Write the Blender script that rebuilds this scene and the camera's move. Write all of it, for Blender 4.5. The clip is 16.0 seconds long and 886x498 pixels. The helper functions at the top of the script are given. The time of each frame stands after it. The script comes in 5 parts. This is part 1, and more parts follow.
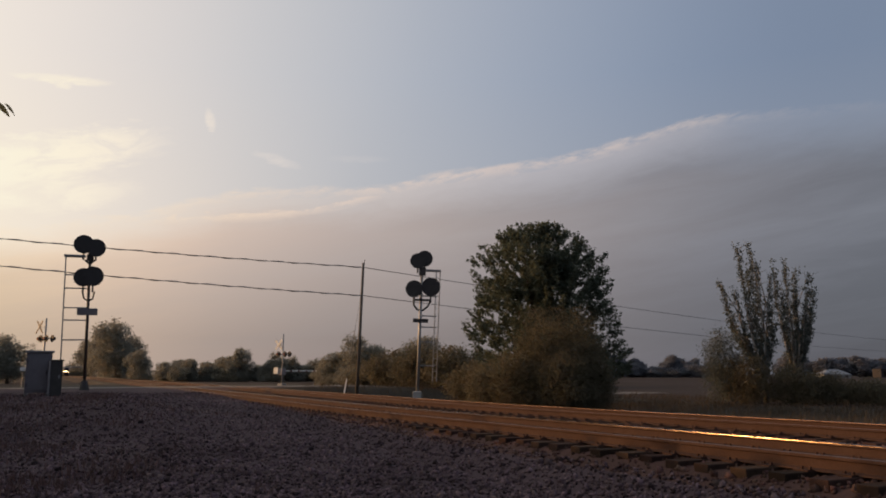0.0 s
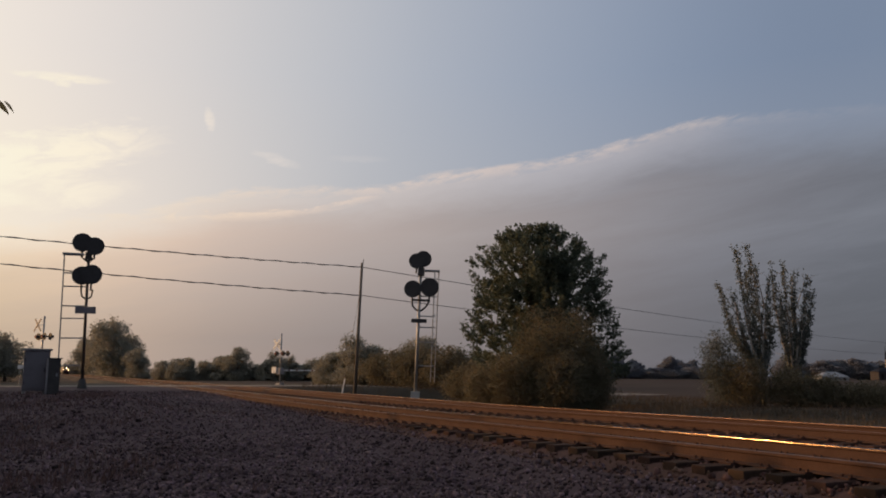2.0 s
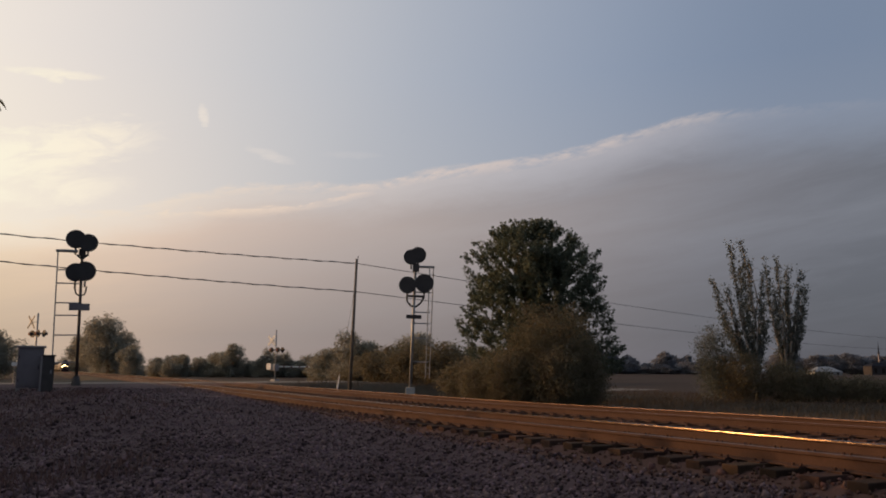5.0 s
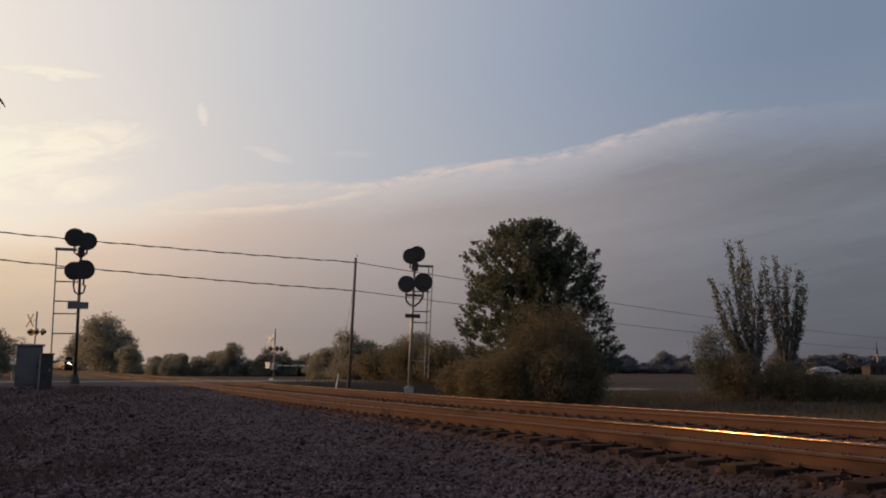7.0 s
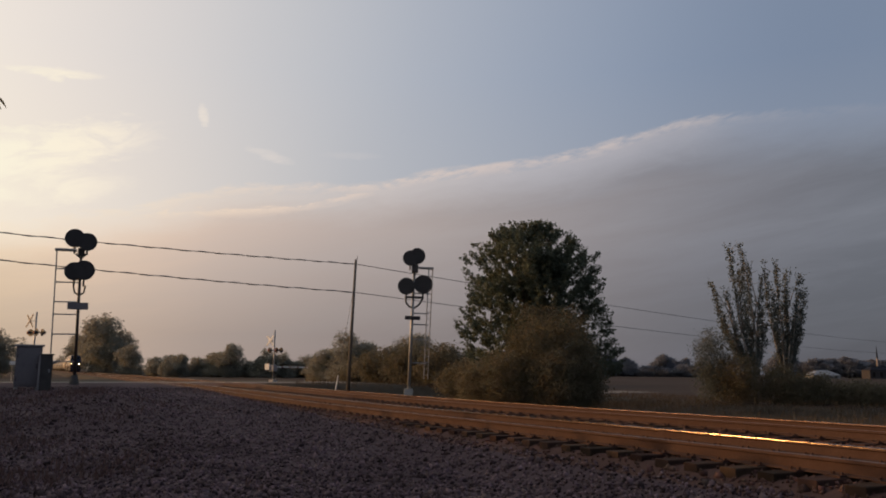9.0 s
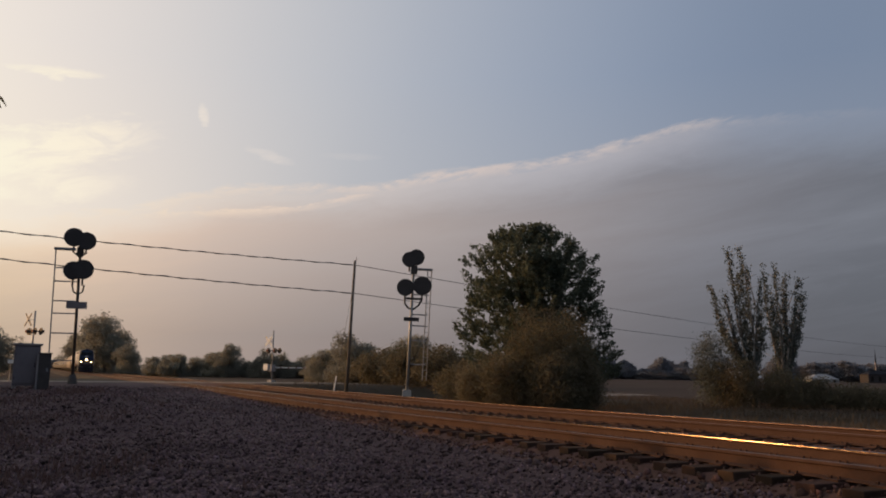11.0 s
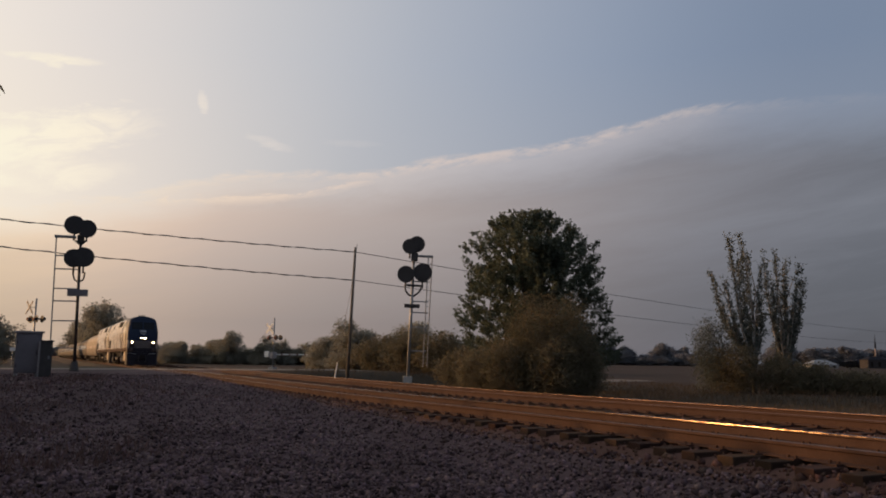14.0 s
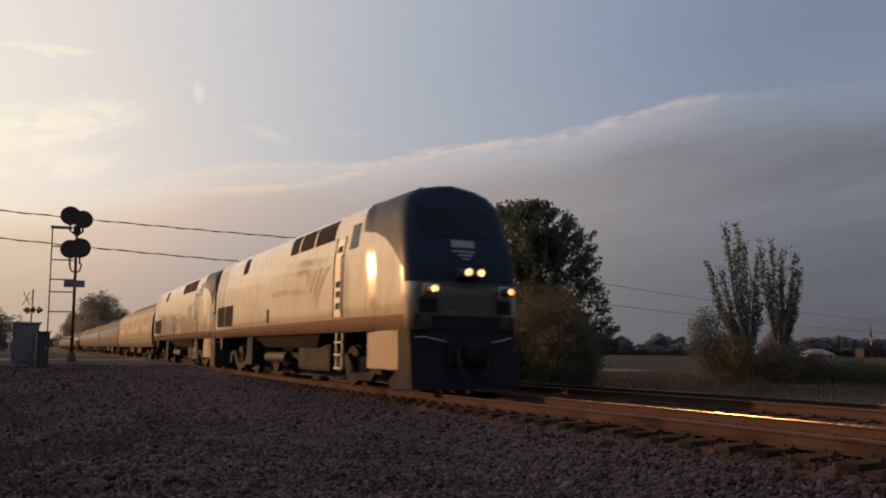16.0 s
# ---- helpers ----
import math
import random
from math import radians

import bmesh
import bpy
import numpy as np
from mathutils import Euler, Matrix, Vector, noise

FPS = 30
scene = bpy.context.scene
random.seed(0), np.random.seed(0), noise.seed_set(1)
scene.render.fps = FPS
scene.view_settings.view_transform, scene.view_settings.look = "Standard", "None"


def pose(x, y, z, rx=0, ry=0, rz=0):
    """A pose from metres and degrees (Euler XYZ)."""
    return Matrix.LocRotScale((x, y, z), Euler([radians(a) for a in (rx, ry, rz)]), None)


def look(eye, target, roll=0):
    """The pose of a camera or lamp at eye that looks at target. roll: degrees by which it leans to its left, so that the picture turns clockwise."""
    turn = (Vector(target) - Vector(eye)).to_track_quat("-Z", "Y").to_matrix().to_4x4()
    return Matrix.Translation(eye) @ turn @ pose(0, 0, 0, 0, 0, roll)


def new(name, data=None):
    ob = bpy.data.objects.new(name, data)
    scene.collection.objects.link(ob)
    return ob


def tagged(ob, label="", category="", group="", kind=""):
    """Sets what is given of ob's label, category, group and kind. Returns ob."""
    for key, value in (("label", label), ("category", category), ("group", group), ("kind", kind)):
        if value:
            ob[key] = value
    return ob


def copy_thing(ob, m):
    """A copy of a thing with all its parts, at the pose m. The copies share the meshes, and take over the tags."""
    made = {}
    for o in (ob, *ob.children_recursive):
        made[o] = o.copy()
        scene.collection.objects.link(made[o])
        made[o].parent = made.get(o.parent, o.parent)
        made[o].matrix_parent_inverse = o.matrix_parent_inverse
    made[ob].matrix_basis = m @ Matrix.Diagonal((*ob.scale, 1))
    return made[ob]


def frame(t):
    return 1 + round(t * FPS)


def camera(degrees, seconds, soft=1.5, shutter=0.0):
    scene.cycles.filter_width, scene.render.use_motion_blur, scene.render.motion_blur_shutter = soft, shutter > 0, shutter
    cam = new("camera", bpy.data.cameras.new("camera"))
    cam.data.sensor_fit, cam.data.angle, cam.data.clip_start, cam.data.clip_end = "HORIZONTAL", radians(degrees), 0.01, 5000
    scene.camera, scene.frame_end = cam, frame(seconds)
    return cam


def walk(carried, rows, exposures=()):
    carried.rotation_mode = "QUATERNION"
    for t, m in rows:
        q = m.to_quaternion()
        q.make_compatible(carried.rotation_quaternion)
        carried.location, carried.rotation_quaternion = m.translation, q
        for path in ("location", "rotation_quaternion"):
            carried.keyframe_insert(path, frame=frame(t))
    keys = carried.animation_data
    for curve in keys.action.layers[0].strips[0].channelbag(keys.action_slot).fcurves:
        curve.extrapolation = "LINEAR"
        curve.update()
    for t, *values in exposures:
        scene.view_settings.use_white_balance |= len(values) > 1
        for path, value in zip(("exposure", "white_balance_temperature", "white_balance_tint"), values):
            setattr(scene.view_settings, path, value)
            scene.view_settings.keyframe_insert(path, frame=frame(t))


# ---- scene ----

# ---- camera ----
EYE = Vector((0.0, 0.0, 0.95))
# seconds, heading to the right of the track, tilt up, lean
TURNS = [
    (0, 25.900, 9.000, 0.0), (0.5, 25.955, 9.040, 0.016), (1, 25.985, 9.016, 0.061), (1.5, 25.925, 9.007, 0.108),
    (2, 25.986, 9.023, 0.325), (2.5, 26.067, 8.972, 0.218), (3, 26.111, 8.963, 0.243), (3.5, 26.137, 8.865, 0.136),
    (4, 26.291, 8.805, 0.031), (6.5, 26.455, 8.656, 0.280), (7, 26.444, 8.675, 0.258), (7.5, 26.480, 8.656, 0.127),
    (8, 26.503, 8.723, 0.188), (8.5, 26.308, 8.772, 0.272), (9, 26.435, 8.827, 0.490), (11.5, 26.477, 8.955, 0.870),
    (12, 26.506, 9.034, 0.761), (12.5, 26.493, 8.957, 0.798), (13, 26.554, 8.797, 0.739), (13.5, 26.495, 8.608, 0.790),
    (14, 26.473, 7.977, 0.710), (14.5, 26.560, 7.944, 0.713), (15, 26.603, 7.837, 0.865), (15.5, 26.685, 7.746, 0.733),
    (16, 26.698, 7.273, 0.587),
]


def aim(heading, tilt):
    h, p = radians(heading), radians(tilt)
    return Vector((math.sin(h) * math.cos(p), math.cos(h) * math.cos(p), math.sin(p)))


cam = camera(58.5, 16.0, soft=1.9, shutter=0.15)
walk(cam, [(t, look(EYE, EYE + aim(h, p), r)) for t, h, p, r in TURNS])

# ---- world and sun ----
SUN_HEADING, SUN_HEIGHT = -46.0, 11.0


def lin(r, g, b):
    """A colour given in 0..255 display values."""
    return tuple((c / 12.92 if c <= 0.04045 else ((c + 0.055) / 1.055) ** 2.4) for c in (r / 255, g / 255, b / 255)) + (1.0,)


class Nodes:
    """Short ways to write node trees."""

    def __init__(self, tree):
        self.tree = tree

    def add(self, kind):
        return self.tree.nodes.new(kind)

    def put(self, socket, value):
        if isinstance(value, bpy.types.NodeSocket):
            self.tree.links.new(value, socket)
        elif value is not None:
            socket.default_value = value

    def math(self, op, a, b=None, c=None, clamp=False):
        node = self.add("ShaderNodeMath")
        node.operation, node.use_clamp = op, clamp
        for socket, value in zip(node.inputs, (a, b, c)):
            self.put(socket, value)
        return node.outputs[0]

    def vec(self, op, a, b=None):
        node = self.add("ShaderNodeVectorMath")
        node.operation = op
        self.put(node.inputs[0], a)
        self.put(node.inputs[1], b)
        return node.outputs["Value" if op in ("DOT_PRODUCT", "LENGTH", "DISTANCE") else "Vector"]

    def mix(self, fac, a, b, blend="MIX"):
        node = self.add("ShaderNodeMix")
        node.data_type, node.blend_type = "RGBA", blend
        self.put(node.inputs["Factor"], fac)
        self.put(node.inputs[6], a)
        self.put(node.inputs[7], b)
        return node.outputs[2]

    def ramp(self, fac, stops, mode="LINEAR"):
        node = self.add("ShaderNodeValToRGB")
        node.color_ramp.interpolation = mode
        els = node.color_ramp.elements
        els.remove(els[1])
        for i, (p, c) in enumerate(stops):
            el = els[0] if i == 0 else els.new(p)
            if i == 0:
                el.position = p
            el.color = c if len(c) == 4 else (*c, 1)
        self.put(node.inputs[0], fac)
        return node.outputs[0]

    def span(self, value, a, b, lo=0.0, hi=1.0, smooth=False):
        node = self.add("ShaderNodeMapRange")
        node.clamp = True
        if smooth:
            node.interpolation_type = "SMOOTHSTEP"
        for i, v in enumerate((value, a, b, lo, hi)):
            self.put(node.inputs[i], v)
        return node.outputs[0]

    def noise(self, vector, scale, detail=4.0, rough=0.55, distort=0.0):
        node = self.add("ShaderNodeTexNoise")
        self.put(node.inputs["Vector"], vector)
        for key, v in (("Scale", scale), ("Detail", detail), ("Roughness", rough), ("Distortion", distort)):
            node.inputs[key].default_value = v
        return node.outputs[0]

    def xyz(self, x, y, z):
        node = self.add("ShaderNodeCombineXYZ")
        for socket, v in zip(node.inputs, (x, y, z)):
            self.put(socket, v)
        return node.outputs[0]


def make_world():
    world = bpy.data.worlds.new("sky")
    scene.world = world
    world.use_nodes = True
    n = Nodes(world.node_tree)
    back = world.node_tree.nodes["Background"]
    d = n.add("ShaderNodeTexCoord").outputs["Generated"]
    d = n.vec("NORMALIZE", d)
    sep = n.add("ShaderNodeSeparateXYZ")
    n.put(sep.inputs[0], d)
    x, y, z = sep.outputs
    deg = 180 / math.pi
    az = n.math("MULTIPLY", n.math("ARCTAN2", x, y), deg)
    el = n.math("MULTIPLY", n.math("ARCSINE", z), deg)
    s = aim(SUN_HEADING, SUN_HEIGHT)
    away = n.math("MULTIPLY", n.math("ARCCOSINE", n.vec("DOT_PRODUCT", d, tuple(s))), 1 / math.pi)
    def by_angle(stops):
        """A colour that glides with the angle from the sun."""
        return n.ramp(away, [(a / 180, lin(*c)) for a, c in stops], "B_SPLINE")

    def by_heading(stops, top):
        return n.math("MULTIPLY", n.ramp(n.span(az, -20.0, 80.0), [((a + 20) / 100, (v / top,) * 3) for a, v in stops]), top)

    # the open sky
    clear = by_angle(((0, (255, 248, 222)), (36, (252, 240, 226)), (46, (232, 223, 217)), (56, (207, 205, 206)), (68, (174, 180, 192)),
                      (82, (140, 153, 175)), (95, (117, 131, 154)), (125, (130, 144, 166)), (180, (128, 142, 162))))
    low = n.span(el, 8.0, 21.0, 1.0, 0.0)
    clear = n.mix(n.math("MULTIPLY", low, 0.7), clear, by_angle((
        (0, (255, 240, 195)), (38, (255, 240, 212)), (46, (248, 232, 213)), (54, (226, 214, 204)), (64, (190, 188, 188)), (90, (150, 154, 165)), (125, (134, 140, 152)), (180, (128, 136, 148)))))

    def drawn(along, across, tilt, seed, scale, detail=8.0, distort=0.5):
        """Noise drawn out into streaks that rise by tilt."""
        rise = n.math("SUBTRACT", el, n.math("MULTIPLY", az, tilt))
        return n.noise(n.xyz(n.math("MULTIPLY", az, along), n.math("MULTIPLY", rise, across), seed), scale, detail, 0.62, distort)

    streak = drawn(0.20, 0.55, 0.24, 0.0, 1.3, 6.0, 0.8)
    fine = drawn(0.35, 1.2, 0.15, 4.0, 1.8)

    def patch(a0, e0, wa, we, tilt=0.0, ragged=1.1):
        da = n.math("SUBTRACT", az, a0)
        de = n.math("SUBTRACT", n.math("SUBTRACT", el, e0), n.math("MULTIPLY", da, tilt))
        de = n.math("ADD", de, n.math("MULTIPLY", n.math("SUBTRACT", fine, 0.5), we * ragged))
        r = n.math("ADD", n.math("POWER", n.math("ABSOLUTE", n.math("DIVIDE", da, wa)), 2.0), n.math("POWER", n.math("ABSOLUTE", n.math("DIVIDE", de, we)), 2.0))
        return n.span(r, 0.0, 1.15, 1.0, 0.0, smooth=True)

    # the bright wedge near the sun and the small wisps above it
    wisps = n.math("MULTIPLY", patch(-2.6, 13.6, 9.2, 1.9, 0.27, 1.5), n.span(streak, 0.36, 0.56, 0.35, 1.15, smooth=True))
    wisps = n.math("MAXIMUM", wisps, n.math("MULTIPLY", patch(-3.5, 11.4, 8.5, 1.5, 0.12, 1.4), n.span(streak, 0.38, 0.6, 0.3, 1.0)))
    for spot_at, strength in (((-0.9, 19.0, 3.4, 0.32, 0.06), 1.2), ((-0.7, 18.9, 0.7, 0.6, 0.3), 0.9), ((8.9, 17.5, 0.45, 0.8, -0.7), 0.7), ((13.7, 15.1, 1.9, 0.42, -0.24), 0.42), ((-14, 20, 8, 1.6, 0.1), 0.8), ((19.6, 15.4, 2.5, 0.3, 0.02), 0.15)):
        wisps = n.math("MAXIMUM", wisps, n.math("MULTIPLY", patch(*spot_at, 1.8), n.span(fine, 0.3, 0.7, strength * 0.3, strength)))
    clear = n.mix(n.math("MULTIPLY", wisps, 0.9, clamp=True), clear, by_angle((
        (0, (255, 252, 232)), (40, (255, 246, 222)), (50, (255, 240, 219)), (60, (246, 230, 219)), (80, (190, 190, 195)), (180, (110, 112, 122)))))
    # the grey bank below its slanting edge
    edge = by_heading(((-20, 7.0), (-3.2, 9.1), (4.5, 10.7), (8.9, 12.1), (10.8, 12.6), (14.7, 13.0), (18.8, 13.15), (22.9, 13.7), (26.5, 14.3), (33.4, 15.1), (37.6, 15.8), (39.6, 16.4), (41.6, 16.95), (43.6, 17.3), (47.4, 17.4), (56.7, 16.9), (80, 15.5)), 40)
    rough = drawn(0.16, 0.6, 0.12, 0.3, 1.4, 6.0, 0.6)
    ripple = n.math("ADD", n.math("MULTIPLY", n.math("SUBTRACT", rough, 0.5), 1.3), n.math("MULTIPLY", n.math("SUBTRACT", fine, 0.5), 0.5))
    under = n.math("ADD", n.math("SUBTRACT", edge, el), ripple)
    bank = by_angle(((0, (255, 228, 172)), (38, (255, 224, 182)), (44, (252, 222, 190)), (50, (236, 208, 186)), (56, (211, 190, 177)), (64, (185, 170, 164)),
                     (73, (168, 157, 155)), (86, (131, 128, 134)), (100, (102, 106, 116)), (125, (118, 120, 128)), (180, (116, 118, 126))))
    soft = drawn(0.05, 0.30, 0.17, 1.7, 1.6, 6.0)
    bank = n.mix(n.span(soft, 0.38, 0.72, 0.0, 0.30), bank, n.mix(n.span(away, 0.25, 0.5), lin(215, 197, 184), lin(146, 149, 160)))
    # it thickens towards the horizon
    bank = n.mix(n.span(el, 2.5, 10.0, 1.0, 0.0), bank, n.mix(1.0, bank, (0.62, 0.62, 0.65, 1), "MULTIPLY"))
    body = n.span(under, -0.35, n.span(az, 10.0, 50.0, 3.0, 4.5), 0.0, 1.0, smooth=True)
    colour = n.mix(body, clear, bank)
    lit = by_angle(((0, (255, 240, 200)), (50, (254, 228, 198)), (62, (240, 215, 197)), (78, (216, 199, 192)), (92, (188, 180, 180)), (105, (150, 150, 160)), (180, (110, 110, 120))))
    broken = n.span(n.math("MULTIPLY", n.math("ADD", rough, fine), 0.5), 0.38, 0.58, 0.3, 1.0, smooth=True)
    along = by_heading(((-20, 0.5), (3.0, 0.35), (9.0, 0.55), (18.0, 0.6), (22.0, 0.9), (33.0, 0.8), (40.0, 1.0), (44.0, 0.9), (48.0, 0.35), (52.0, 0.2), (80.0, 0.1)), 1.0)
    crisp = n.math("MULTIPLY", n.span(under, -0.4, 0.15, 0.0, 1.0, smooth=True), n.span(under, 0.1, 1.2, 1.0, 0.0))
    glowing = n.math("MULTIPLY", n.span(under, -0.2, 0.5), n.span(under, 0.5, 3.0, 0.45, 0.0))
    rim = n.math("MULTIPLY", n.math("MAXIMUM", n.math("MULTIPLY", crisp, broken), glowing), along)
    # a second, lower fold towards the sun
    fold = by_heading(((-20, 8.5), (4.5, 10.2), (8.2, 10.9), (12.0, 11.1), (14.8, 11.45), (17.2, 12.0), (20.5, 12.6), (26.5, 13.7), (80, 14.0)), 40)
    fold = n.math("ADD", n.math("SUBTRACT", fold, el), n.math("MULTIPLY", ripple, 0.8))
    second = n.math("MULTIPLY", n.span(fold, -0.45, 0.05, 0.0, 1.0, smooth=True), n.span(fold, 0.0, 0.7, 1.0, 0.0))
    second = n.math("MULTIPLY", n.math("MULTIPLY", second, broken), n.math("MULTIPLY", n.span(az, 2.0, 9.0), n.span(az, 19.0, 25.0, 0.9, 0.0)))
    colour = n.mix(n.math("MULTIPLY", n.math("MAXIMUM", rim, second), 0.85), colour, lit)
    sky = n.add("ShaderNodeTexSky")
    sky.sky_type, sky.sun_disc = "NISHITA", False
    sky.sun_elevation, sky.sun_rotation = radians(SUN_HEIGHT), radians(SUN_HEADING)
    base = n.mix(1.0, sky.outputs[0], (0.08, 0.08, 0.08, 1), "MULTIPLY")
    colour = n.mix(0.94, base, colour)
    n.put(back.inputs[0], colour)
    back.inputs[1].default_value = 1.0


make_world()
sun_data = bpy.data.lights.new("sun", "SUN")
sun_data.energy, sun_data.angle, sun_data.color = 3.6, radians(0.6), (1.0, 0.53, 0.22)
sun = new("sun", sun_data)
sun.matrix_world = look(aim(SUN_HEADING, SUN_HEIGHT) * 60, (0, 0, 0))

# ---- materials ----


def material(name, base, rough=0.8, metal=0.0, second=None, grain=30.0, blotch=1.5, bump=0.2, dark=0.35, random_tint=0.0,
             translucent=0.0, island=False, spread=0.2, dirt=None, gloss=0.5):
    """A surface with a fine grain and larger stains, its bump at the fine grain's size."""
    mat = bpy.data.materials.new(name)
    mat.use_nodes = True
    n = Nodes(mat.node_tree)
    bsdf = mat.node_tree.nodes["Principled BSDF"]
    where = n.add("ShaderNodeTexCoord").outputs["Object"]
    fine = n.noise(where, grain, 5.0, 0.65)
    wide = n.noise(where, blotch, 4.0, 0.6, 0.4)
    second = second or tuple(c * (1 - dark) for c in base)
    colour = n.mix(n.span(fine, 0.3, 0.7), (*base, 1), (*second, 1))
    shade = tuple(c * (1 - spread * 1.6) for c in base)
    colour = n.mix(n.span(wide, 0.42, 0.72, 0.0, 0.7), colour, (*(dirt or shade), 1))
    if random_tint:
        pick = n.add("ShaderNodeNewGeometry").outputs["Random Per Island"] if island else n.add("ShaderNodeObjectInfo").outputs["Random"]
        hsv = n.add("ShaderNodeHueSaturation")
        n.put(hsv.inputs["Hue"], n.span(pick, 0, 1, 0.5 - random_tint * 0.05, 0.5 + random_tint * 0.05))
        n.put(hsv.inputs["Value"], n.span(n.math("FRACT", n.math("MULTIPLY", pick, 7.31)), 0, 1, 1 - random_tint, 1 + random_tint))
        n.put(hsv.inputs["Color"], colour)
        colour = hsv.outputs[0]
    n.put(bsdf.inputs["Base Color"], colour)
    n.put(bsdf.inputs["Roughness"], n.span(wide, 0.3, 0.7, max(rough - 0.08, 0.02), min(rough + 0.1, 1.0)))
    bsdf.inputs["Metallic"].default_value = metal
    bsdf.inputs["Specular IOR Level"].default_value = gloss
    if bump:
        b = n.add("ShaderNodeBump")
        b.inputs["Strength"].default_value = bump
        b.inputs["Distance"].default_value = 0.02
        n.put(b.inputs["Height"], fine)
        n.put(bsdf.inputs["Normal"], b.outputs[0])
    if translucent:
        tr = n.add("ShaderNodeBsdfTranslucent")
        n.put(tr.inputs["Color"], colour)
        m = n.add("ShaderNodeMixShader")
        m.inputs[0].default_value = translucent
        n.put(m.inputs[1], bsdf.outputs[0])
        n.put(m.inputs[2], tr.outputs[0])
        n.put(mat.node_tree.nodes["Material Output"].inputs[0], m.outputs[0])
    return mat


def glow(name, colour, strength):
    mat = bpy.data.materials.new(name)
    mat.use_nodes = True
    b = mat.node_tree.nodes["Principled BSDF"]
    b.inputs["Base Color"].default_value = (*colour, 1)
    b.inputs["Emission Color"].default_value = (*colour, 1)
    b.inputs["Emission Strength"].default_value = strength
    return mat


GRAVEL = material("gravel", (0.064, 0.044, 0.048), 0.95, second=(0.098, 0.069, 0.073), grain=26, blotch=0.35, bump=0.3, random_tint=0.0, gloss=0.05)
STONE = material("crushed_stone", (0.138, 0.094, 0.099), 0.9, grain=40, blotch=0.35, bump=0.2, random_tint=0.85, island=True, spread=0.36, gloss=0.05)
BALLAST = material("rusty_ballast", (0.112, 0.064, 0.052), 0.95, second=(0.078, 0.045, 0.038), grain=20, blotch=0.5, bump=0.5, gloss=0.05)
RUST_STONE = material("rusty_stone", (0.115, 0.067, 0.055), 0.9, grain=40, blotch=3, bump=0.2, random_tint=0.4, island=True, gloss=0.05)
GRASS = material("grass_soil", (0.05, 0.044, 0.034), 0.95, second=(0.065, 0.052, 0.04), grain=6, blotch=0.15, bump=0.5, gloss=0.05)
FIELD = material("stubble_field", (0.050, 0.039, 0.034), 0.95, second=(0.040, 0.032, 0.028), grain=1.5, blotch=0.02, bump=0.3, gloss=0.05)
ASPHALT = material("asphalt", (0.17, 0.155, 0.14), 0.85, grain=60, blotch=0.8, bump=0.2, gloss=0.2)
TIE = material("creosoted_tie", (0.065, 0.04, 0.03), 0.85, grain=14, blotch=2, bump=0.5, random_tint=0.3, gloss=0.05)
RAIL_SIDE = material("rusty_rail_web", (0.075, 0.044, 0.035), 0.85, grain=30, blotch=3, bump=0.2, gloss=0.1)
RAIL_GAUGE = material("worn_gauge_face", (0.055, 0.04, 0.027), 0.15, 1.0, grain=60, blotch=6, bump=0.02, dark=0.12)
RAIL_DULL = material("dull_rail_head", (0.16, 0.11, 0.085), 0.5, 0.8, grain=60, blotch=6, bump=0.05, dark=0.2)
RAIL_TOP = material("worn_rail_head", (0.62, 0.60, 0.58), 0.17, 1.0, grain=60, blotch=6, bump=0.02, dark=0.12)
BLACK = material("black_paint", (0.06, 0.054, 0.054), 0.6, grain=40, blotch=3, bump=0.05, gloss=0.2)
GALVANISED = material("galvanised_steel", (0.34, 0.34, 0.34), 0.55, 0.6, grain=40, blotch=4, bump=0.05)
CASE = material("painted_case", (0.21, 0.185, 0.193), 0.6, 0.1, grain=50, blotch=2, bump=0.05)
ALUMINIUM = material("aluminium_case", (0.36, 0.33, 0.33), 0.5, 0.3, grain=50, blotch=2, bump=0.05)
DARK_STEEL = material("dark_weathered_steel", (0.085, 0.075, 0.07), 0.6, 0.4, grain=30, blotch=4, bump=0.1)
CONCRETE = material("concrete", (0.42, 0.40, 0.37), 0.9, grain=30, blotch=3, bump=0.2)
POLE_WOOD = material("weathered_pole_wood", (0.14, 0.12, 0.10), 0.9, grain=25, blotch=2, bump=0.4)
WIRE = material("insulated_wire", (0.05, 0.045, 0.045), 0.5, grain=40, blotch=1, bump=0.0)
WHITE = material("white_paint", (0.72, 0.71, 0.68), 0.6, grain=40, blotch=3, bump=0.05, dark=0.1)
RED = material("red_paint", (0.16, 0.025, 0.02), 0.7, grain=40, blotch=3, bump=0.05)
BARK = material("bark", (0.13, 0.10, 0.08), 0.95, grain=12, blotch=2, bump=0.6)
PALE_BARK = material("pale_bark", (0.22, 0.20, 0.17), 0.95, grain=12, blotch=2, bump=0.5)
LEAF = material("maple_leaves", (0.098, 0.118, 0.085), 0.7, second=(0.11, 0.12, 0.088), grain=3, blotch=0.6, bump=0, random_tint=0.25, island=True, translucent=0.5, gloss=0.2)
BUSH_LEAF = material("autumn_brush_leaves", (0.15, 0.138, 0.088), 0.75, second=(0.15, 0.12, 0.088), grain=2, blotch=0.5, bump=0, random_tint=0.08, island=True, translucent=0.45, gloss=0.03)
POPLAR_LEAF = material("poplar_leaves", (0.105, 0.122, 0.11), 0.7, second=(0.12, 0.125, 0.11), grain=3, blotch=0.6, bump=0, random_tint=0.2, island=True, translucent=0.42, gloss=0.2)
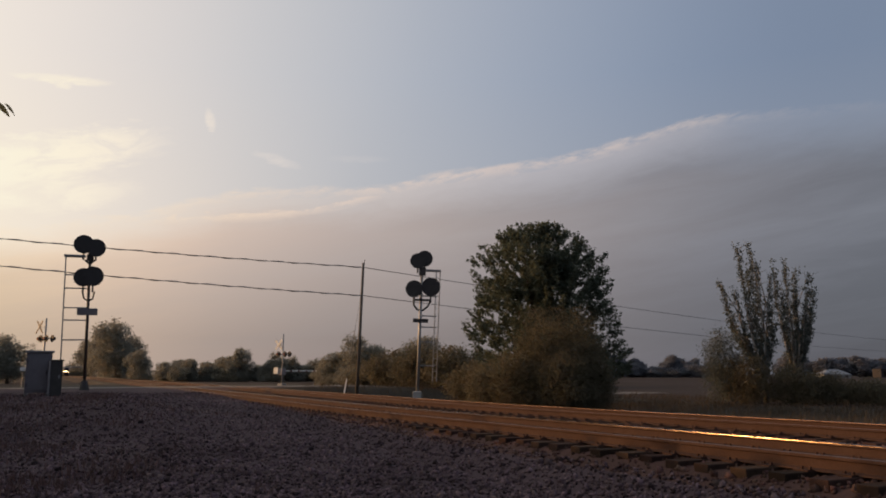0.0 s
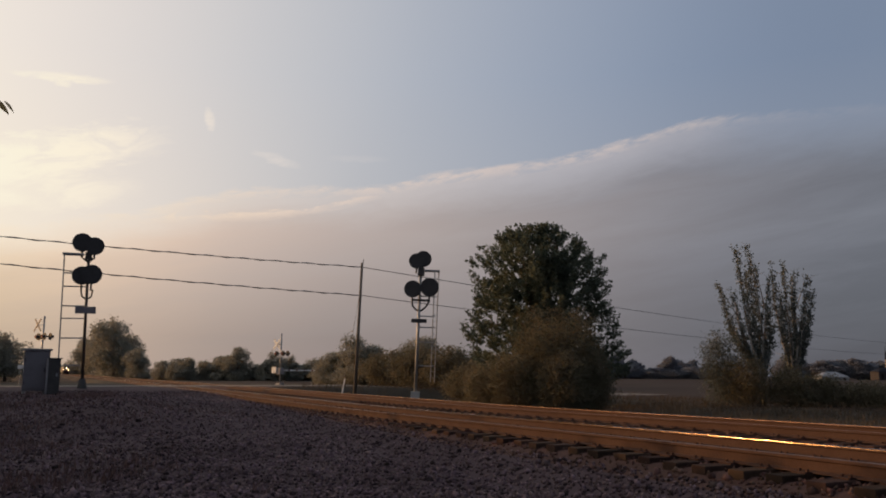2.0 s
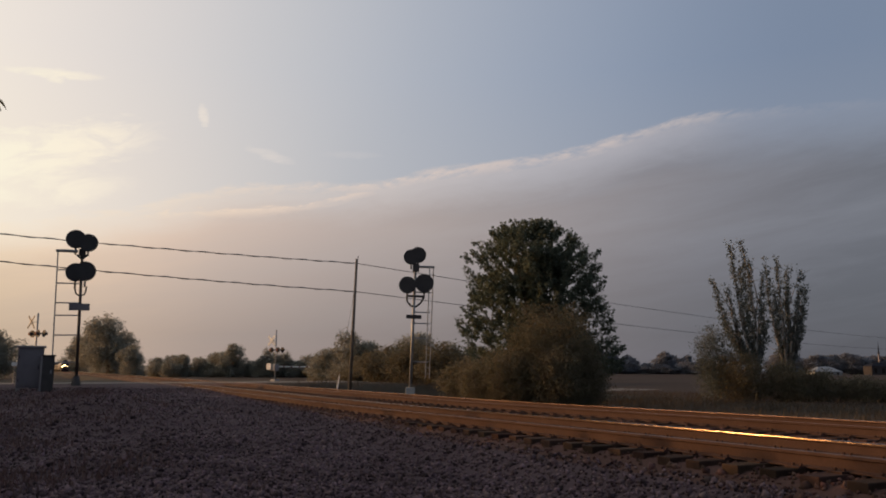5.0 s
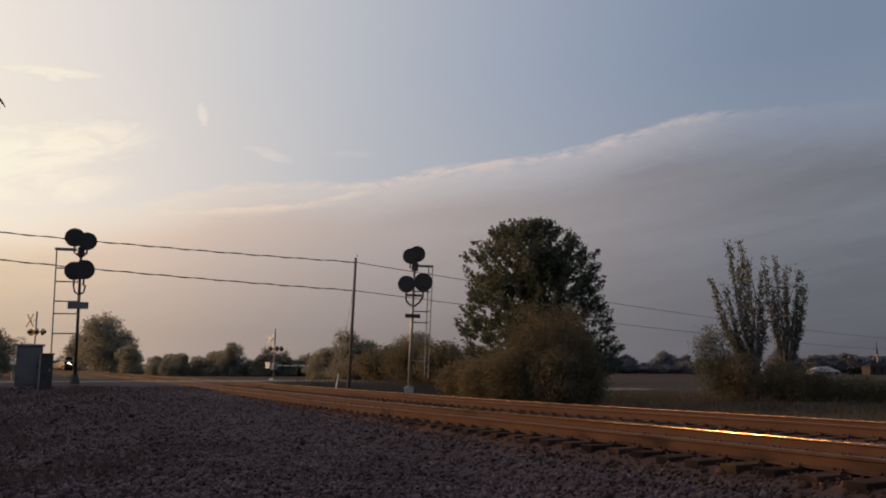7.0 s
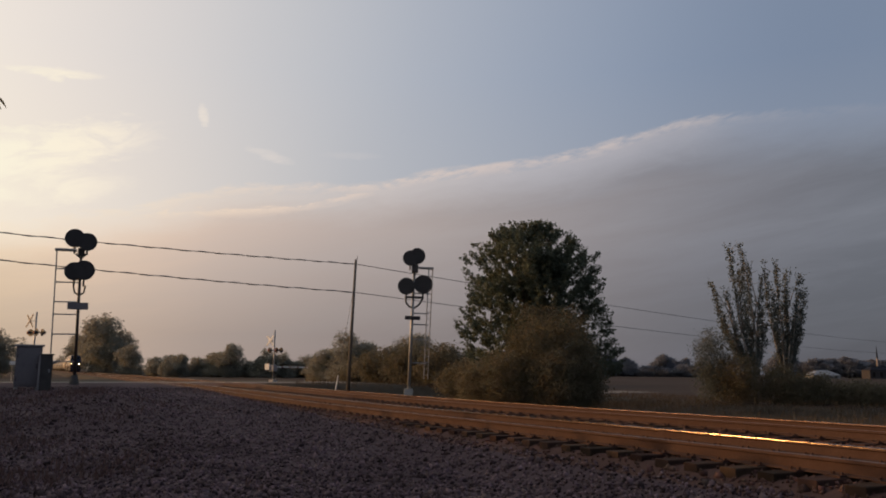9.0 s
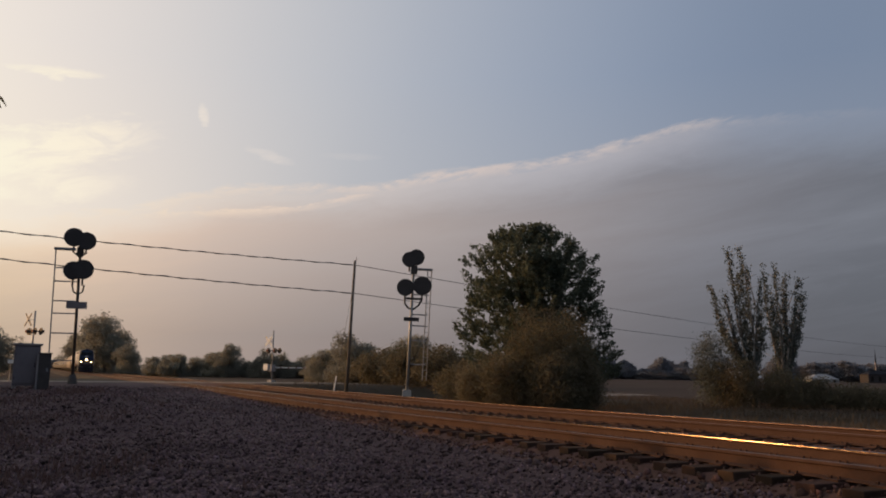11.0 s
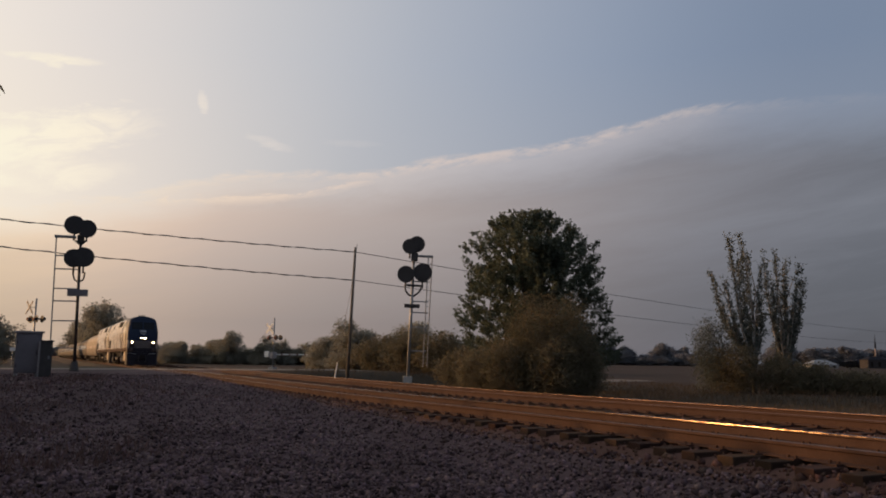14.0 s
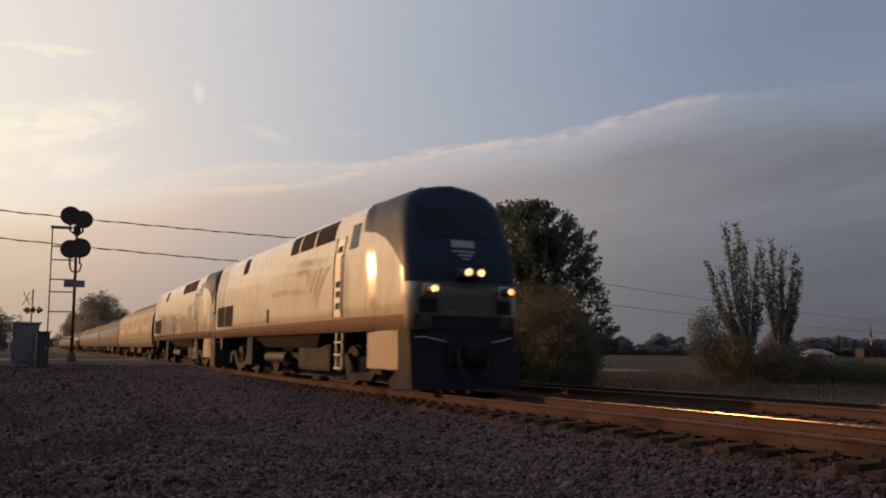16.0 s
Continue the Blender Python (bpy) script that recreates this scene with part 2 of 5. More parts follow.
# haze is mixed into these two leaf colours: paler, and bluer for far woods
FAR_LEAF = material("haze_paled_leaves", (0.275, 0.265, 0.215), 0.9, second=(0.255, 0.245, 0.205), grain=1, blotch=0.1, bump=0, random_tint=0.06, island=True, translucent=0.45, gloss=0.02)
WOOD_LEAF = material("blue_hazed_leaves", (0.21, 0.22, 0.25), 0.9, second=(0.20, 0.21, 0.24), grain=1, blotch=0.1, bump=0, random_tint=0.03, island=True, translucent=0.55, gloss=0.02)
WEED = material("dry_weeds", (0.075, 0.062, 0.045), 0.9, second=(0.095, 0.072, 0.052), grain=2, blotch=0.2, bump=0, random_tint=0.2, island=True, translucent=0.25, gloss=0.05)
RED_WEED = material("dead_reddish_weeds", (0.15, 0.092, 0.085), 0.9, second=(0.11, 0.078, 0.07), grain=2, blotch=0.3, bump=0, random_tint=0.25, island=True, translucent=0.25, gloss=0.03)
SLATE = material("dark_slate", (0.02, 0.022, 0.03), 0.8, grain=4, blotch=0.5, bump=0.05, gloss=0.05)
BRICK = material("weathered_brick", (0.055, 0.05, 0.052), 0.9, grain=4, blotch=0.3, bump=0.05, gloss=0.1)
SILVER = material("silver_paint", (0.52, 0.48, 0.44), 0.36, 0.3, grain=8, blotch=0.9, bump=0.02, dark=0.06, spread=0.10)


def hull_paint():
    """Silver with a navy cab front, whose edge sweeps back to the roof, and a tan stripe low down."""
    mat = material("hull_paint", (0.66, 0.53, 0.405), 0.13, 0.35, grain=1.6, blotch=0.9, bump=0.16, dark=0.08, spread=0.14)
    n = Nodes(mat.node_tree)
    bsdf = mat.node_tree.nodes["Principled BSDF"]
    silver = bsdf.inputs["Base Color"].links[0].from_socket
    sep = n.add("ShaderNodeSeparateXYZ")
    n.put(sep.inputs[0], n.add("ShaderNodeTexCoord").outputs["Object"])
    y, z = sep.outputs[1], sep.outputs[2]
    runs = n.noise(n.xyz(sep.outputs[0], n.math("MULTIPLY", y, 4.0), n.math("MULTIPLY", z, 0.7)), 1.2, 6.0, 0.65)
    silver = n.mix(n.span(runs, 0.48, 0.72, 0.0, 0.38), silver, (0.27, 0.19, 0.13, 1))
    # the navy field dips in the middle of the nose
    dip = n.math("MULTIPLY", n.math("MULTIPLY", sep.outputs[0], sep.outputs[0]), n.span(y, 0.0, 0.5, 0.075, 0.0))
    z = n.math("SUBTRACT", z, n.math("SUBTRACT", dip, 0.08))
    reach = n.ramp(n.span(z, 2.2, 4.7), [((h - 2.2) / 2.5, (r / 4,) * 3) for h, r in ((2.2, 0.0), (2.36, 0.0), (2.42, 0.35), (2.75, 0.42), (3.0, 0.62), (3.3, 0.98), (3.55, 1.42), (3.74, 2.0), (3.84, 2.6), (4.7, 2.85))])
    ahead = n.math("SUBTRACT", n.math("MULTIPLY", reach, 4.0), y)
    navy = n.span(ahead, -0.02, 0.02)
    colour = n.mix(navy, silver, (0.015, 0.023, 0.046, 1))
    z = sep.outputs[2]
    tan = n.math("MULTIPLY", n.span(z, 1.69, 1.71, 1.0, 0.0), n.span(y, 0.25, 0.35))
    colour = n.mix(tan, colour, (0.34, 0.225, 0.145, 1))
    # the lower nose's shade is darkened into the paint, a little mottled
    speck = n.noise(n.add("ShaderNodeTexCoord").outputs["Object"], 7.0, 5.0, 0.6)
    nose_shade = n.math("MULTIPLY", n.math("MULTIPLY", n.span(y, 0.06, 0.22, 1.0, 0.0), n.span(z, 2.38, 2.44, 1.0, 0.0)), n.span(speck, 0.25, 0.6, 0.8, 0.95))
    colour = n.mix(nose_shade, colour, (0.095, 0.085, 0.09, 1))
    n.put(bsdf.inputs["Base Color"], colour)
    satin = bsdf.inputs["Roughness"].links[0].from_socket
    n.put(bsdf.inputs["Roughness"], n.math("ADD", satin, n.math("MULTIPLY", navy, 0.34)))
    n.put(bsdf.inputs["Specular IOR Level"], n.span(navy, 0.0, 1.0, 0.5, 0.14))
    n.put(bsdf.inputs["Metallic"], n.math("MULTIPLY", n.math("SUBTRACT", 1.0, navy), 0.4))
    return mat


HULL_PAINT = hull_paint()
BLUE = material("navy_paint", (0.012, 0.03, 0.085), 0.38, grain=12, blotch=1.2, bump=0.02, dark=0.15)
STRIPE = material("tan_dusty_stripe", (0.25, 0.18, 0.12), 0.55, 0.1, grain=12, blotch=1.0, bump=0.03)
STAINLESS = material("stainless_steel", (0.135, 0.11, 0.095), 0.55, 0.3, grain=10, blotch=0.8, bump=0.03, dark=0.1, gloss=0.3)
DULL_STEEL = material("dusty_stainless_steel", (0.05, 0.039, 0.034), 0.7, 0.1, grain=10, blotch=0.8, bump=0.03, dark=0.1, gloss=0.25)
GLASS = material("tinted_glass", (0.010, 0.011, 0.014), 0.12, grain=5, blotch=1, bump=0.0, gloss=0.2)
GRILLE = material("dark_grille", (0.018, 0.015, 0.013), 0.8, 0.0, grain=20, blotch=2, bump=0.1, gloss=0.08)
UNDER = material("grimy_underframe", (0.026, 0.021, 0.019), 0.8, 0.0, grain=20, blotch=2, bump=0.2, gloss=0.2)
FADED = material("faded_livery_mark", (0.21, 0.17, 0.155), 0.45, 0.3, grain=10, blotch=1, bump=0.02)
MARK = material("livery_stroke", (0.19, 0.145, 0.13), 0.45, 0.2, grain=10, blotch=1, bump=0.02)
PILOT = material("black_pilot_paint", (0.026, 0.023, 0.03), 0.6, grain=30, blotch=2, bump=0.05, gloss=0.12)
PLATE = material("pale_number_bar", (0.36, 0.38, 0.42), 0.5, grain=20, blotch=2, bump=0.0)
HEADLIGHT = glow("headlight_glow", (1.0, 0.60, 0.25), 85.0)
DITCH = glow("ditch_light_glow", (1.0, 0.58, 0.23), 65.0)

# ---- mesh helpers ----


def mesh_object(name, bm, mat, parent=None, label="", smooth=False):
    data = bpy.data.meshes.new(name)
    bm.normal_update()
    bm.to_mesh(data)
    bm.free()
    for m in (mat if isinstance(mat, (list, tuple)) else [mat]):
        data.materials.append(m)
    if smooth:
        for p in data.polygons:
            p.use_smooth = True
    ob = new(name, data)
    ob.parent = parent
    if label:
        ob["label"] = label
    return ob


def part(name, bm, mat, parent, label="", smooth=False):
    return mesh_object(name, bm, mat, parent, label, smooth)


def thing(name, x, y, z, label, category, group="", turn=0.0):
    ob = new(name)
    ob.empty_display_size = 0.2
    ob.matrix_basis = pose(x, y, z, 0, 0, turn)
    return tagged(ob, label, category, group)


def box(bm, x0, x1, y0, y1, z0, z1, bevel=0.0):
    m = Matrix.Translation(((x0 + x1) / 2, (y0 + y1) / 2, (z0 + z1) / 2)) @ Matrix.Diagonal((abs(x1 - x0), abs(y1 - y0), abs(z1 - z0), 1))
    made = bmesh.ops.create_cube(bm, size=1, matrix=m)
    if bevel:
        edges = {e for v in made["verts"] for e in v.link_edges}
        bmesh.ops.bevel(bm, geom=list(edges), offset=bevel, segments=2, affect="EDGES", profile=0.6)
    return bm


def rod(bm, a, b, r0, r1=None, sides=8):
    a, b = Vector(a), Vector(b)
    d = b - a
    m = Matrix.Translation((a + b) / 2) @ d.to_track_quat("Z", "Y").to_matrix().to_4x4()
    bmesh.ops.create_cone(bm, cap_ends=True, segments=sides, radius1=r0, radius2=r0 if r1 is None else r1, depth=d.length, matrix=m)
    return bm


def tube(bm, pts, r, sides=6):
    for a, b in zip(pts, pts[1:]):
        rod(bm, a, b, r, r, sides)
    return bm


def pipe(bm, pts, r, sides=5):
    """One unbroken tube through the points."""
    rings = []
    for i, p in enumerate(pts):
        way = (Vector(pts[min(i + 1, len(pts) - 1)]) - Vector(pts[max(i - 1, 0)])).normalized()
        side = way.cross(Vector((0, 0, 1))).normalized()
        up = side.cross(way)
        rings.append([bm.verts.new(Vector(p) + (side * math.cos(k * math.tau / sides) + up * math.sin(k * math.tau / sides)) * r) for k in range(sides)])
    for a, b in zip(rings, rings[1:]):
        for k in range(sides):
            bm.faces.new((a[k], a[(k + 1) % sides], b[(k + 1) % sides], b[k]))
    bm.faces.new(rings[0][::-1])
    bm.faces.new(rings[-1])
    return bm


def fresh():
    return bmesh.new()


def raw(name, verts, faces, mat, parent=None, smooth=False):
    """A mesh from whole arrays."""
    data = bpy.data.meshes.new(name)
    data.from_pydata(verts, [], faces)
    for m in (mat if isinstance(mat, (list, tuple)) else [mat]):
        data.materials.append(m)
    if smooth:
        data.polygons.foreach_set("use_smooth", [True] * len(data.polygons))
    data.update()
    ob = new(name, data)
    ob.parent = parent
    return ob

# ---- ground ----
AXIS = radians(25.9)
TRACKS = (8.2, 12.5)


def veer(y):
    """How far the line bears off beyond the crossing."""
    return 0.0040 * max(0.0, y - 72.0)



def spot(across, ahead):
    """A place on the plan, in metres across and along the line that runs from the standpoint to the maple."""
    return across * math.cos(AXIS) + ahead * math.sin(AXIS), -across * math.sin(AXIS) + ahead * math.cos(AXIS)


def spot_of(x, y):
    """The same place as spot() gives, the other way round."""
    return x * math.cos(AXIS) - y * math.sin(AXIS), x * math.sin(AXIS) + y * math.cos(AXIS)


def ease(v, a, b):
    t = min(max((v - a) / (b - a), 0.0), 1.0)
    return t * t * (3 - 2 * t)


def lift(y):
    """The track's gentle crest beside the standpoint."""
    return 0.10 * (1 - ease(y, 4.0, 24.0))


def road_mid(x):
    """The lane crosses the line nearly square."""
    return 65.4 + 0.1 * (x - 8.0)


def ground_z(x, y):
    x = x + veer(y)
    left = -0.62 + 0.80 * ease(y, 10.0, 36.0) - 0.20 * ease(y, 46.0, 60.0)
    left += 0.30 * math.exp(-((x - 1.8) / 1.9) ** 2 - ((y - 25.0) / 5.0) ** 2)
    left += 0.05 * (noise.noise((x * 0.35, y * 0.35, 0.0)) + 0.6 * noise.noise((x * 1.1, y * 1.1, 5.0))) * (1 - ease(y, 60, 90))
    left = left * (1 - ease(-x, 12, 40)) - 0.5 * ease(-x, 12, 40)
    bed = -0.215 + lift(y) + 0.045 * ease(y, 13.0, 19.0) * (1 - ease(x, 7.15, 7.35))
    right = -1.25 + 0.3 * noise.noise((x * 0.05, y * 0.05, 2.0))
    right = right + (-0.9 - right) * ease(x, 40, 90)
    z = left + (bed - left) * ease(x, 5.7, 7.2)
    z = z + (right - z) * ease(x, 14.4, 17.5)
    # the road's approach
    road = (1 - ease(abs(y - road_mid(x)), 4.5, 9.0)) * (1 - ease(x, 24, 45)) * (1 - ease(-x, 25, 60))
    z = z + (-0.06 - z) * road
    if y > 80:
        far = ease(y, 80, 130) * (1 - ease(x, 4.5, 6.2) * (1 - ease(x, 14.6, 17.0)))
        z = z + (-0.9 - z) * far
    return z


def steps(*spans):
    out = []
    for a, b, d in spans:
        n = max(int(round((b - a) / d)), 1)
        out += [a + (b - a) * i / n for i in range(n)]
    return out + [spans[-1][1]]


def build_ground():
    xs = steps((-3500, -300, 800), (-300, -40, 26), (-40, -8, 2.0), (-8, 5.0, 0.4), (5.0, 7.0, 0.2), (7.0, 14.2, 0.8), (14.2, 18.0, 0.35), (18, 60, 2.0), (60, 300, 20), (300, 3900, 600))
    ys = steps((-300, -40, 26), (-40, 2, 2.0), (2, 46, 0.5), (46, 90, 1.0), (90, 200, 6.0), (200, 700, 25), (700, 4300, 600))
    verts = [(x - veer(y), y, ground_z(x - veer(y), y)) for y in ys for x in xs]
    w = len(xs)
    faces, kinds = [], []
    for j in range(len(ys) - 1):
        for i in range(w - 1):
            faces.append((j * w + i, j * w + i + 1, (j + 1) * w + i + 1, (j + 1) * w + i))
            x, y = (xs[i] + xs[i + 1]) / 2, (ys[j] + ys[j + 1]) / 2
            if 6.5 < x < 15.4 and y < 900:
                kinds.append(1)
            elif -14 < x <= 6.5 and y < 60:
                kinds.append(0)
            elif x > 48 or y > 150:
                kinds.append(3)
            else:
                kinds.append(2)
    ob = raw("ground", verts, faces, [GRAVEL, BALLAST, GRASS, FIELD], smooth=True)
    ob.data.polygons.foreach_set("material_index", kinds)
    tagged(ob, "dark gravel verge, rusty ballast bed and fields beyond", "ground", kind="structure")


build_ground()


def build_road():
    """The lane that crosses the tracks, with its rubber crossing panels."""
    bm = fresh()
    xs = steps((-60, 5.9, 3.0), (5.9, 15.6, 1.0), (15.6, 60, 3.0))
    rows = []
    for x in xs:
        mid = road_mid(x)
        zz = max(ground_z(x, mid + d) for d in (-3.6, 0.0, 3.6)) + 0.03
        if 5.9 <= x <= 15.6:
            zz = -0.03
        rows.append((bm.verts.new((x, mid - 3.2, zz)), bm.verts.new((x, mid + 3.2, zz)), bm.verts.new((x, mid + 3.2, zz - 0.25)), bm.verts.new((x, mid - 3.2, zz - 0.25))))
    for a, b in zip(rows, rows[1:]):
        for k in range(4):
            bm.faces.new((a[k], a[(k + 1) % 4], b[(k + 1) % 4], b[k]))
    bmesh.ops.recalc_face_normals(bm, faces=bm.faces)
    tagged(mesh_object("road", bm, ASPHALT), "narrow asphalt lane over the level crossing", "road", kind="structure")


build_road()


def pebbles(name, places, mat, label, rng):
    """Many small broken stones in one mesh."""
    p = np.asarray(places)
    n = len(p)
    base = np.array([(1, 0, 0), (-1, 0, 0), (0, 1, 0), (0, -1, 0), (0, 0, 0.8), (0, 0, -0.8)], float)
    size = rng.uniform(0.016, 0.040, (n, 1, 1)) * (1 + (rng.random((n, 1, 1)) > 0.93) * 0.9)
    v = base[None] * size * rng.uniform(0.6, 1.3, (n, 6, 3))
    q = rng.normal(size=(n, 4))
    q /= np.linalg.norm(q, axis=1, keepdims=True)
    a, b, c, d = q.T
    rot = np.stack([1 - 2 * (c * c + d * d), 2 * (b * c - a * d), 2 * (b * d + a * c), 2 * (b * c + a * d), 1 - 2 * (b * b + d * d), 2 * (c * d - a * b),
                    2 * (b * d - a * c), 2 * (c * d + a * b), 1 - 2 * (b * b + c * c)], 1).reshape(n, 3, 3)
    v = np.einsum("nij,nkj->nki", rot, v) + p[:, None, :]
    tri = np.array([(0, 2, 4), (2, 1, 4), (1, 3, 4), (3, 0, 4), (2, 0, 5), (1, 2, 5), (3, 1, 5), (0, 3, 5)])
    f = (tri[None] + 6 * np.arange(n)[:, None, None]).reshape(-1, 3)
    data = bpy.data.meshes.new(name)
    data.vertices.add(n * 6)
    data.vertices.foreach_set("co", v.astype(np.float32).ravel())
    data.loops.add(len(f) * 3)
    data.loops.foreach_set("vertex_index", f.astype(np.int32).ravel())
    data.polygons.add(len(f))
    data.polygons.foreach_set("loop_start", np.arange(0, len(f) * 3, 3, dtype=np.int32))
    data.update(calc_edges=True)
    data.materials.append(mat)
    return tagged(new(name, data), label, "gravel", kind="stuff")


def scatter_stones():
    rng = np.random.default_rng(4)
    spots = []
    for _ in range(80000):
        az, r = radians(rng.uniform(-6, 62)), 7.0 + 30 * rng.random() ** 1.7
        x, y = r * math.sin(az), r * math.cos(az)
        if x < 6.75 and y > 1.5:
            spots.append((x, y, ground_z(x, y) + 0.006))
    pebbles("loose_gravel", spots, STONE, "loose grey crushed stone on the shaded verge", rng)
    spots = []
    for _ in range(30000):
        x, y = rng.uniform(6.6, 14.6), 3.0 + 42 * rng.random() ** 1.5
        spots.append((x, y, ground_z(x, y) + 0.004))
    pebbles("ballast_stone", spots, RUST_STONE, "rust-dusted ballast stones between the ties", rng)


scatter_stones()

# ---- tracks ----


def rail(name, x, inner, parent, worn):
    """One rail: foot, web and a worn bright head."""
    ys = steps((-60, 40, 2.0), (40, 900, 20.0))
    half = [(0.07, -0.17), (0.07, -0.158), (0.012, -0.14), (0.012, -0.045), (0.036, -0.034), (0.036, -0.013), (0.0350, -0.007), (0.031, 0.0)]
    side = [(-a, b) for a, b in half] + half[::-1]
    gauge = 5 if inner < 0 else 9
    n = len(side)
    verts = [(x + a - veer(y), y, b + lift(y)) for y in ys for a, b in side]
    faces, kinds = [], []
    for j in range(len(ys) - 1):
        for k in range(n):
            faces.append((j * n + k, j * n + (k + 1) % n, (j + 1) * n + (k + 1) % n, (j + 1) * n + k))
            kinds.append(1 if k == 7 else 2 if k == gauge else 0)
    ob = raw(name, verts, faces, [RAIL_SIDE, RAIL_TOP if inner < 0 else RAIL_DULL, RAIL_GAUGE if worn else RAIL_DULL], parent)
    ob.data.polygons.foreach_set("material_index", kinds)
    ob["label"] = "steel rail with a bright worn head and rusty web"
    return ob


def build_track(x, label):
    track = tagged(new("railway_track"), label, "railway track", kind="structure")
    for dx in (-0.7525, 0.7525):
        rail("rail", x + dx, -dx, track, x < 10)
    bm = fresh()
    box(bm, -1.3, 1.3, -0.115, 0.115, -0.19, 0.0, 0.012)
    first = part("tie", bm, TIE, track)
    plate = fresh()
    for dx in (-0.7525, 0.7525):
        box(plate, dx - 0.17, dx + 0.17, -0.09, 0.09, -0.005, 0.018)
        for sx in (-0.09, 0.09):
            for sy in (-0.05, 0.05):
                box(plate, dx + sx - 0.014, dx + sx + 0.014, sy - 0.014, sy + 0.014, 0.018, 0.045)
    iron = part("tie_plate", plate, RAIL_SIDE, track)
    rng = random.Random(int(x * 10))
    for i in range(150):
        y = 1.0 + i * 0.52
        m = pose(x - veer(y) + rng.uniform(-0.05, 0.05), y, lift(y) - 0.172 + rng.uniform(-0.008, 0.004), 0, 0, rng.uniform(-1.2, 1.2))
        if i == 0:
            first.matrix_basis = m
            iron.matrix_basis = pose(x - veer(y), y, lift(y) - 0.172)
            continue
        if abs(y - road_mid(x)) < 4.6:
            continue
        o = first.copy()
        scene.collection.objects.link(o)
        o.matrix_basis = m
        if y < 32:
            o = iron.copy()
            scene.collection.objects.link(o)
            o.matrix_basis = pose(x - veer(y), y, lift(y) - 0.172)
    bm = fresh()
    y = 79.5
    while y < 260:
        box(bm, x - veer(y) - 1.3, x - veer(y) + 1.3, y - 0.115, y + 0.115, -0.36, -0.172)
        y += 0.52
    part("far_ties", bm, TIE, track)["kind"] = "stuff"
    return track


build_track(TRACKS[0], "main railway track on rusty ballast and wooden ties")
build_track(TRACKS[1], "second railway track beside the first on rusty ballast")

# ---- plants ----


def leaves(name, blobs, count, size, mat, parent, seed, per=22, clump=0.35, shell=0.55):
    """A crown of many small folded leaves in clumps. blobs: centre and radii."""
    rng = np.random.default_rng(seed)
    b = np.array(blobs, float)
    weight = np.cbrt(b[:, 3] * b[:, 4] * b[:, 5]) ** 2
    groups = max(count // per, 1)
    pick = rng.choice(len(b), groups, p=weight / weight.sum())
    d = rng.normal(size=(groups, 3))
    d /= np.linalg.norm(d, axis=1, keepdims=True)
    r = (shell + (1.04 - shell) * rng.random(groups) ** 0.6)[:, None]
    centre = b[pick, :3] + d * r * b[pick, 3:6]
    c = np.repeat(centre, per, 0) + rng.normal(size=(groups * per, 3)) * clump * np.array([1, 1, 0.7])
    n = len(c)
    u = rng.normal(size=(n, 3))
    u /= np.linalg.norm(u, axis=1, keepdims=True)
    w = np.cross(u, rng.normal(size=(n, 3)))
    w /= np.linalg.norm(w, axis=1, keepdims=True)
    nn = np.cross(u, w)
    s = (size * rng.uniform(0.6, 1.35, n))[:, None]
    v = np.stack([c - u * s, c + w * s * 0.5 + nn * s * 0.18, c + u * s, c - w * s * 0.5 + nn * s * 0.18], 1).reshape(-1, 3)
    f = (np.array([(0, 1, 2), (0, 2, 3)])[None] + 4 * np.arange(n)[:, None, None]).reshape(-1, 3)
    data = bpy.data.meshes.new(name)
    data.vertices.add(len(v))
    data.vertices.foreach_set("co", v.astype(np.float32).ravel())
    data.loops.add(len(f) * 3)
    data.loops.foreach_set("vertex_index", f.astype(np.int32).ravel())
    data.polygons.add(len(f))
    data.polygons.foreach_set("loop_start", np.arange(0, len(f) * 3, 3, dtype=np.int32))
    data.update(calc_edges=True)
    data.materials.append(mat)
    ob = new(name, data)
    ob.parent = parent
    return ob


def limbs(base_z, fork, ends, r, mat, parent, seed, sides=7, single=False):
    """A tapered trunk that forks into bent limbs."""
    rng = random.Random(seed)
    bm = fresh()
    rod(bm, (0, 0, base_z), (0, 0, fork), r, r * 0.72, 10)
    part("trunk", bm, mat, parent, smooth=True)
    bm = fresh()
    for e in ends:
        if not single:
            bm = fresh()
        a, e = Vector((0, 0, fork - 0.1)), Vector(e)
        k = r * 0.5
        mids = [a + (e - a) * t + Vector((rng.uniform(-1, 1), rng.uniform(-1, 1), 0.6)) * (e - a).length * 0.05 for t in (0.33, 0.66)]
        pts = [a, *mids, e]
        for i, (p, q) in enumerate(zip(pts, pts[1:])):
            rod(bm, p, q, k * (1 - 0.28 * i), k * (1 - 0.28 * (i + 1)), sides)
            for _ in range(3):
                t = p + (q - p) * rng.random()
                rod(bm, t, t + Vector((rng.uniform(-1, 1), rng.uniform(-1, 1), rng.uniform(0.1, 1))) * min((e - a).length * 0.22, 0.8), k * 0.28, k * 0.08, 5)
        if not single:
            part("limb", bm, mat, parent, smooth=True)
    if single:
        part("branchwork", bm, mat, parent, smooth=True)


